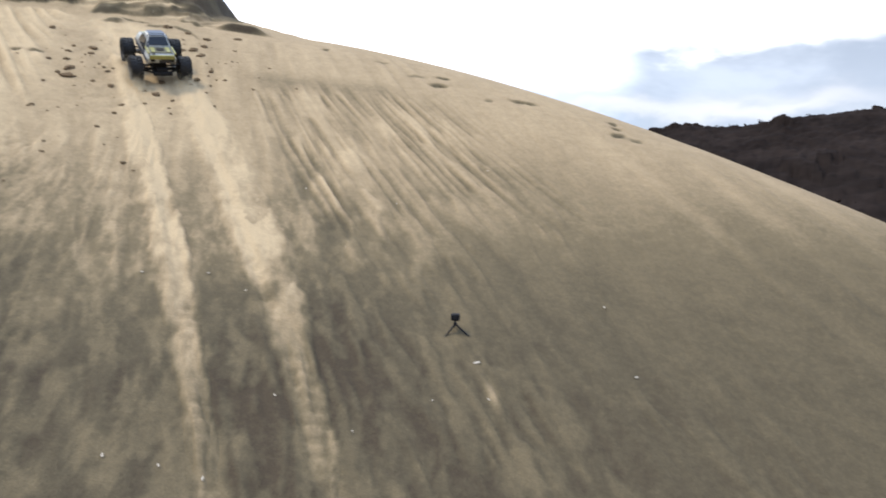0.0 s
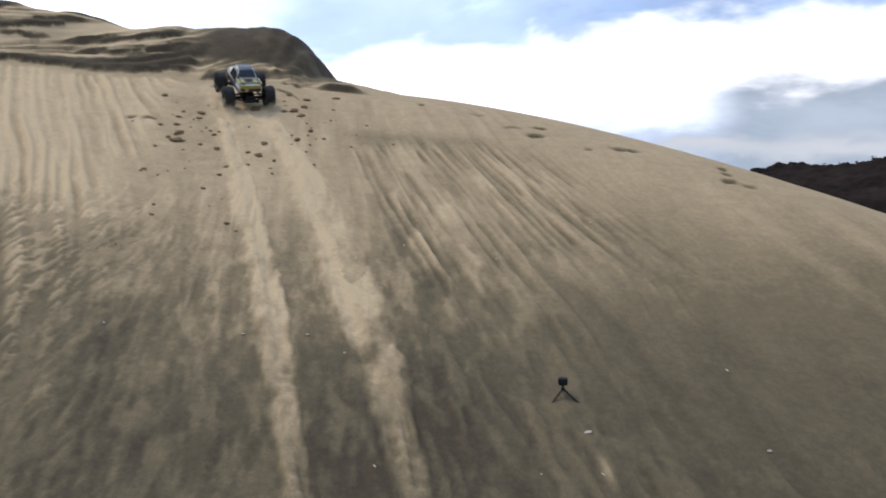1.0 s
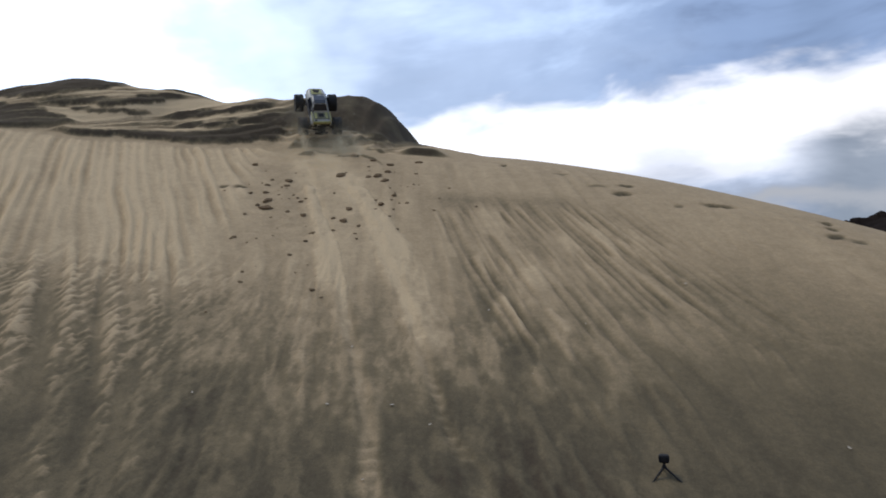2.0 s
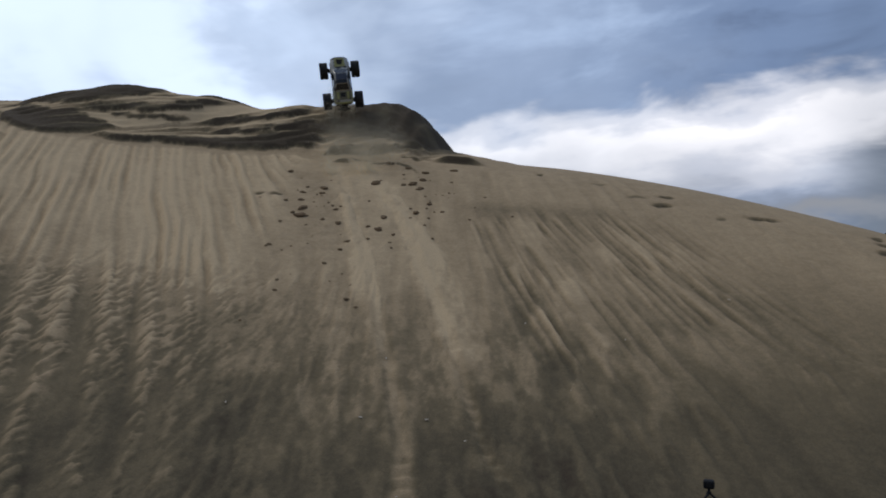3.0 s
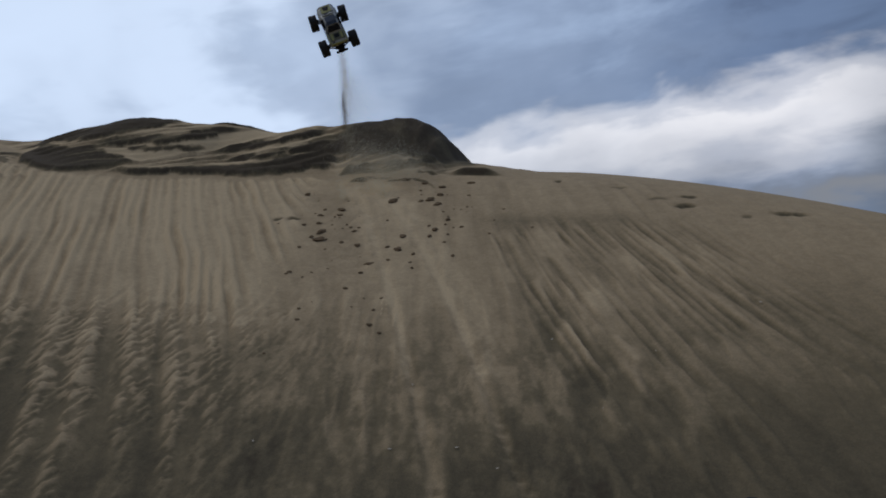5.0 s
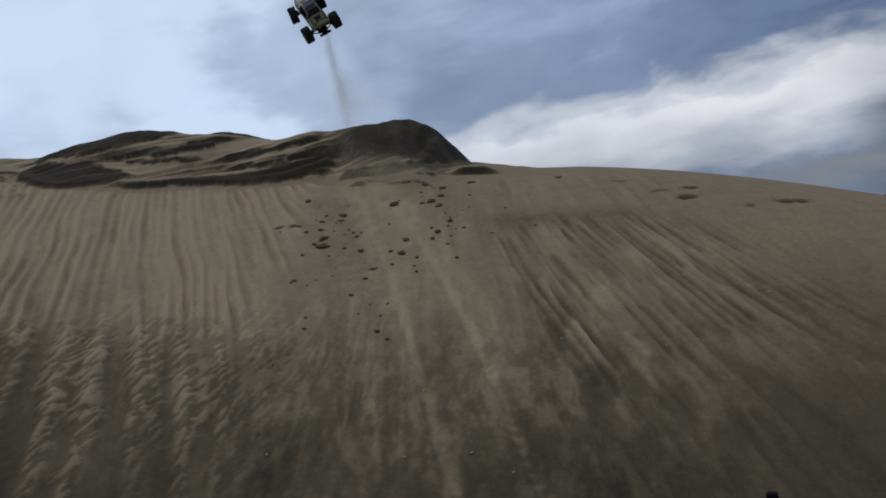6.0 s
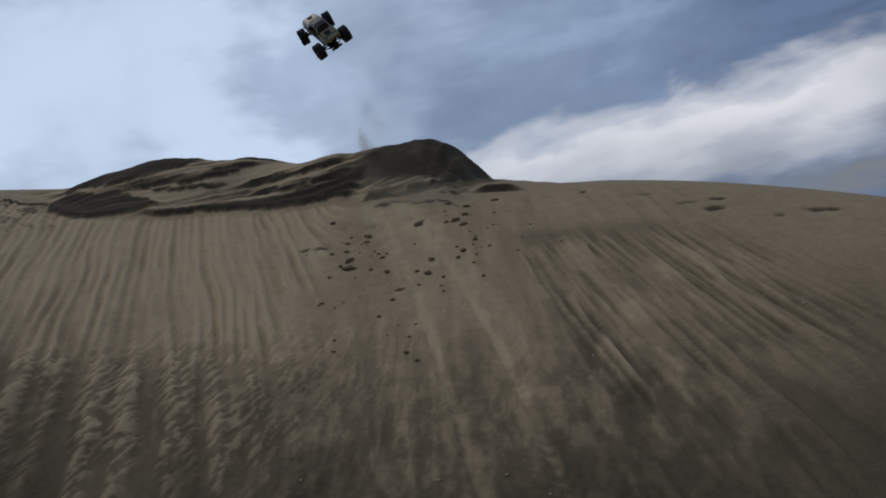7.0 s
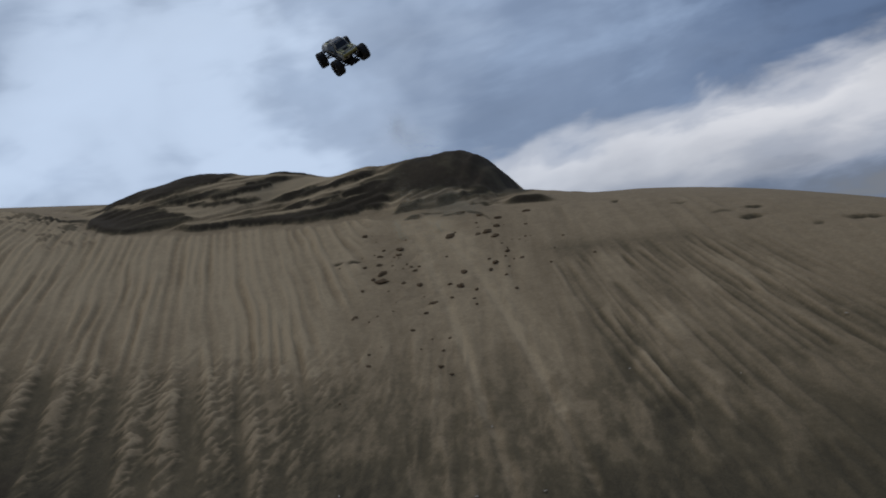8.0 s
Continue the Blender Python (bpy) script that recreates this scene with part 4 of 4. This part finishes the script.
    box(b, (0.050, 0.060, 0.014), Matrix.Translation((0, 0.230, 0.000)), 0.004)
    part("front_bumper", b, BLACK, truck)
    wheels = []
    for sy in (1, -1):
        b = bmesh.new()
        box(b, (0.060, 0.012, 0.070), Matrix.Translation((0, sy * 0.150, 0.040)), 0.004)
        part("shock_tower", b, BLACK, truck)
        for sx in (-1, 1):
            b = bmesh.new()
            rod(b, (sx * 0.035, sy * (BASE - 0.035), -0.020), (sx * (TRACK - 0.045), sy * BASE, -0.014), 0.007, 0.005)
            rod(b, (sx * 0.035, sy * (BASE + 0.035), -0.020), (sx * (TRACK - 0.045), sy * BASE, -0.014), 0.007, 0.005)
            rod(b, (sx * 0.035, sy * BASE, 0.020), (sx * (TRACK - 0.045), sy * BASE, 0.022), 0.005)
            box(b, (0.018, 0.026, 0.052), Matrix.Translation((sx * (TRACK - 0.045), sy * BASE, 0.003)), 0.004)
            rod(b, (sx * 0.020, sy * BASE, 0), (sx * (TRACK - 0.02), sy * BASE, 0), 0.006)
            part("suspension_arm", b, BLACK, truck)
            b = bmesh.new()
            lo, hi = Vector((sx * 0.100, sy * (BASE - 0.02), -0.012)), Vector((sx * 0.045, sy * (BASE - 0.02), 0.070))
            rod(b, lo, lo.lerp(hi, 0.5), 0.004)
            rod(b, lo.lerp(hi, 0.45), hi, 0.008)
            for k in range(6):
                c = lo.lerp(hi, 0.12 + 0.12 * k)
                rod(b, c, c.lerp(hi, 0.05), 0.011, 0.011, 12)
            part("shock_absorber", b, STEEL, truck, "dusty coil-over shock absorber")
            wheels.append(make_wheel(truck, sx * TRACK, sy * BASE))
    return truck, wheels


TRUCK, WHEELS = make_truck()


# ---------------------------------------------------------------- flying sand
def sand_cloud(name, count, size, spread, mat, seed, label, wisps=0):
    """Loose grains and crumbs in the air: many tiny four-sided grains, denser in the middle."""
    rng = np.random.RandomState(seed)
    if wisps:
        heart = rng.normal(0, 0.40, (wisps, 3)) * np.array(spread)
        thin = np.array(spread) * np.array((0.20, 0.20, 0.34)) * rng.uniform(0.6, 1.6, (wisps, 1))
        pick = rng.choice(wisps, count, p=rng.dirichlet(np.ones(wisps) * 1.5))
        p = heart[pick] + rng.normal(0, 1, (count, 3)) * thin[pick]
        p[:, 0] += 0.25 * (p[:, 2] - heart[pick][:, 2]) * rng.normal(0, 1, wisps)[pick]
        veil = rng.rand(count) < 0.5
        p[veil] = rng.normal(0, 0.45, (veil.sum(), 3)) * np.array(spread)
    else:
        p = rng.normal(0, 0.42, (count, 3)) * np.array(spread)
    g = rng.normal(0, 1, (count, 4, 3))
    g /= np.linalg.norm(g, axis=2, keepdims=True)
    s = size * rng.lognormal(0, 0.45, (count, 1, 1))
    co = (p[:, None, :] + g * s).reshape(-1, 3)
    base = np.arange(count)[:, None] * 4
    tri = np.concatenate([base + np.array(t) for t in ((0, 1, 2), (0, 2, 3), (0, 3, 1), (1, 3, 2))], 0)
    me = bpy.data.meshes.new(name)
    me.from_pydata(co.tolist(), [], tri.tolist())
    me.materials.append(mat)
    return tagged(new(name, me), label, "flying sand", group="sand thrown up by the tyres", kind="stuff")
DENSE = [sand_cloud("sand_stream", 2200, 0.0015, (0.020 + 0.008 * k, 0.020 + 0.008 * k, 0.16), WET_GRAIN, 301 + k, "dark stream of damp sand falling from the airborne truck") for k in range(4)]
THIN = [sand_cloud("sand_stream", 5000, 0.0012, (0.060 + 0.008 * k, 0.050 + 0.008 * k, 0.20), DUST, 311 + k, "thin stream of dry sand trailing below the airborne truck") for k in range(6)]
TAILS = [sand_cloud("sand_spray", 10000, 0.0013, (0.060, 0.22, 0.055), DUST, 331 + k, "spray of dry sand behind a spinning tyre", 9) for k in range(2)]

HAZE = [sand_cloud("sand_haze", 8000, 0.0010, (0.12 + 0.06 * k, 0.10, 0.20 + 0.04 * k), DUST, 341 + k, "faint haze of fine sand drifting off the rim") for k in range(3)]


def loose_strip(rut, shift, wide, v0, v1, seed):
    """Pale sand thrown out along a rut: a low, ragged ribbon that lies on the sheet."""
    vs = np.arange(v0, v1, 0.016)
    ws = np.linspace(-1.5, 1.5, 46)
    vv, ww = np.meshgrid(vs, ws, indexing="ij")
    half = wide * (0.55 + 0.45 * step(vv, 2.3, 3.3)) * (1 - 0.45 * step(vv, 4.3, 5.2))
    u = rut(vv) + shift + ww * half
    x, y = 0.942 * u - 0.336 * vv, 0.336 * u + 0.942 * vv
    edge = fbm(vv * 5 - 2.5 * u, u * 7, seed, 4, 0.6) - 0.5
    fine = fbm(vv * 15 - 6 * u, u * 20, seed + 5, 3, 0.6) - 0.5
    ends = step(vv, v0, v0 + 0.25) * (1 - step(vv, v1 - 0.2, v1))
    lift = 0.022 * (1.0 - ww ** 2) * ends - 0.008 + 0.024 * edge + 0.008 * fine
    lift = 0.012 - np.logaddexp(0, (0.012 - lift) / 0.003) * 0.003 - 0.03 * step(np.abs(ww), 1.2, 1.5)
    relief, under = dune_detail(x, y)
    z = smooth_ground(x, y) + relief + lift + 0.002 * step(lift, 0, 0.006)
    loose = np.clip(0.80 + 0.5 * fine + 0.3 * edge + 0.14 * step(vv, 3, 4.5), 0.2, 0.9)
    cover = step(lift, 0.0, 0.011) * step(vv + 1.0 * edge, v0, v0 + 0.9) * (1 - 0.5 * step(vv, v1 - 0.8, v1)) * (0.40 + 0.60 * step(vv + 0.6 * edge, 2.5, 3.4))
    dry = under + (np.maximum(loose, under) - under) * cover
    n, m = vv.shape
    me = bpy.data.meshes.new("loose_sand")
    i = (np.arange(n - 1)[:, None] * m + np.arange(m - 1)[None, :]).ravel()
    quads = np.stack([i, i + 1, i + 1 + m, i + m], 1)
    me.from_pydata(np.stack([x.ravel(), y.ravel(), z.ravel()], 1).tolist(), [], quads.tolist())
    me.polygons.foreach_set("use_smooth", np.ones(len(quads), dtype=bool))
    a = me.attributes.new("dry", "FLOAT", "POINT")
    a.data.foreach_set("value", dry.ravel().astype(np.float32))
    me.materials.append(SAND)
    return tagged(new("loose_sand", me), "ribbon of loose pale sand along a fresh tyre rut", "loose sand", group="sand thrown up by the tyres", kind="stuff")


TRAILS = [loose_strip(left_rut, 0.0, 0.115, 2.0, 4.3, 371), loose_strip(left_rut, -0.01, 0.105, 3.7, 5.55, 375),
          loose_strip(right_rut, 0.0, 0.165, 2.05, 4.1, 381), loose_strip(right_rut, 0.0, 0.160, 3.25, 5.5, 385)]
PUFFS = [sand_cloud("sand_puff", 30000, 0.0012, (0.22, 0.18, 0.24), DUST, 351 + k, "puff of dry sand hanging over the bank", 16) for k in range(5)]

TRUCK_ROWS = [
    (0, -1.966, 4.736, 2.790, 34.9, -8.1, 30.4),
    (0.5, -2.133, 5.010, 2.984, 34.5, -7.8, 30.5),
    (1.0, -2.325, 5.299, 3.199, 35.8, -9.1, 32.8),
    (1.5, -2.554, 5.681, 3.482, 41.5, -7.3, 34.5),
    (1.9, -2.720, 5.930, 3.760, 56.0, -7.0, 32.0),
    (2.3, -2.870, 6.090, 3.970, 70.0, -7.0, 29.5),
    (2.8, -2.990, 6.177, 4.175, 82.0, -8.0, 26.5),
    (3.0, -3.022, 6.221, 4.296, 88.0, -9.9, 24.6),
    (3.5, -3.126, 6.310, 4.583, 86.3, -13.3, 22.7),
    (4.0, -3.153, 6.245, 4.765, 84.6, -15.5, 22.2),
    (5.5, -3.227, 6.095, 5.156, 76.5, -25.0, 20.5),
    (6.0, -3.275, 6.054, 5.225, 71.5, -28.7, 21.8),
    (6.5, -3.310, 6.015, 5.269, 68.5, -32.3, 22.5),
    (7.0, -3.351, 5.992, 5.286, 64.4, -34.9, 25.0),
    (7.5, -3.406, 5.970, 5.281, 58.0, -36.6, 29.0),
    (8.0, -3.469, 5.968, 5.244, 47.0, -34.5, 35.5),
]


RIM = (-3.2, 6.45)


def motions():
    rows = [(t, pose(x, y, z, rx, ry, rz)) for t, x, y, z, rx, ry, rz in TRUCK_ROWS]
    walk(TRUCK, rows)
    for wheel in WHEELS:
        place = wheel.location.copy()
        front = place.y > 0
        spun = []
        for k in range(81):
            t = k / 10
            steer = 0 if not front or t < 4.2 else -10 * min((t - 4.2) / 1.5, 1)
            spun.append((t, Matrix.Translation(place) @ pose(0, 0, 0, 0, 0, steer) @ pose(0, 0, 0, -62 * k, 0, 0)))
        walk(wheel, spun)

    def truck_at(t):
        for (t0, a), (t1, b) in zip(rows, rows[1:]):
            if t0 <= t <= t1:
                return a.lerp(b, (t - t0) / (t1 - t0))
        return rows[-1][1]

    # sprays behind the rear tyres while the truck climbs; afterwards they settle on the slope
    for side, cloud in zip((-1, 1), TAILS):
        keyed = []
        for t in (0, 0.5, 1.0, 1.5, 1.8):
            m = truck_at(t) @ pose(side * TRACK, -BASE - 0.10, -0.055, 8, 0, 0)
            keyed.append((t, m))
        p = keyed[-1][1].translation + Vector((0.10, -0.35, -0.20))
        p.z = ground_at(p.x, p.y) + 0.02
        settled = Matrix.Translation(p) @ keyed[-1][1].to_quaternion().to_matrix().to_4x4()
        q = p + Vector((0.06, -0.2, 0))
        q.z = ground_at(q.x, q.y) - 0.03
        rest = Matrix.Translation(q) @ keyed[-1][1].to_quaternion().to_matrix().to_4x4()
        keyed += [(2.8, settled), (4.0, rest), (8.0, rest)]
        walk(cloud, keyed)
    # loose sand along the ruts, which settles and slides a little
    for k, cloud in enumerate(TRAILS):
        sunk = (0, 0.001, 0.026, 0.030, 0.034, 0.036, 0.036) if k % 2 == 0 else (0, 0, 0.0015, 0.003, 0.020, 0.028, 0.030)
        walk(cloud, [(t, pose(0, 0, -s)) for t, s in zip((0, 1.7, 2.1 if k % 2 == 0 else 2.8, 4.0, 5.4, 7.0, 8.0), sunk)])
    # the stream: sand that pours off the chassis, strung out between the bank's top and the truck, then sinks back
    rim = Vector((RIM[0], RIM[1], ground_at(*RIM)))
    for k, cloud in enumerate(DENSE + THIN):
        dense = k < len(DENSE)
        f = (k + 0.6) / len(DENSE) if dense else (k - len(DENSE) + 0.3) / len(THIN)
        keyed = []
        for t in (0, 1.9, 2.4, 2.8, 3.2, 3.6, 4.0, 4.6, 5.2, 5.8, 6.4, 7.0, 7.5, 8.0):
            apart = 0 if dense else (0.11 if k % 2 else -0.11) * min(max((5.0 - t) / 1.2, 0), 1)
            tail = truck_at(t) @ Vector((apart, -0.25, -0.03)) if t > 1.9 else rim
            fallen = f if dense else f + (1.12 - f) * min(max(t - 6.2, 0) / 1.2, 1)
            p = tail.lerp(rim + Vector((apart, 0, 0)), fallen)
            if dense:
                p.z -= 0.50 * max(t - 4.2, 0) ** 1.3 * (1.1 - 0.6 * f)
                p.z = max(p.z, rim.z - 0.6)
            else:
                p = p + Vector((0.012 * max(t - 5, 0) * (k - 4), 0, -0.02 * max(t - 5, 0) - 0.5 * max(t - 6.8, 0)))
                p.z = max(p.z, rim.z - 0.6)
            if t < 2.0:
                p = rim + Vector((0.03 * (k - 4), 0.05, -0.25))
            keyed.append((t, Matrix.Translation(p) @ pose(0, 0, 0, 0, 0, 20 * k)))
        walk(cloud, keyed)
    # haze that hangs over the rim and drifts to the side
    for k, cloud in enumerate(HAZE):
        keyed = []
        for t, up in ((0, -0.5), (2.0, -0.4), (3.2, 0.05), (4.2, 0.20), (5.5, 0.30), (7.0, 0.26), (8.0, 0.20)):
            keyed.append((t, Matrix.Translation(rim + Vector((0.05 * max(t - 3, 0) * (k + 0.4) * 0.5, 0.02 * k, up + (0.16 * (1 - k) if t > 3 else 0))))))
        walk(cloud, keyed)
    # puffs on the face of the bank
    spots = ((-2.80, 5.95, 0.08), (-2.55, 5.85, 0.08), (-2.70, 5.62, 0.10), (-2.42, 5.42, 0.09), (-2.32, 5.76, 0.11))
    for k, (cloud, (x, y, up)) in enumerate(zip(PUFFS, spots)):
        z = ground_at(x, y)
        keyed = []
        for t, lift in ((0, -0.35), (1.5, -0.30), (2.1, 0.02), (2.8, up), (4.0, up * 0.9), (5.5, up * 0.4 - 0.02), (7.0, -0.10), (8.0, -0.18)):
            drift = 0.05 * max(t - 2.0, 0) / 6
            keyed.append((t, pose(x + drift, y - drift, z + lift, 0, 0, 30 * k)))
        walk(cloud, keyed)


motions()
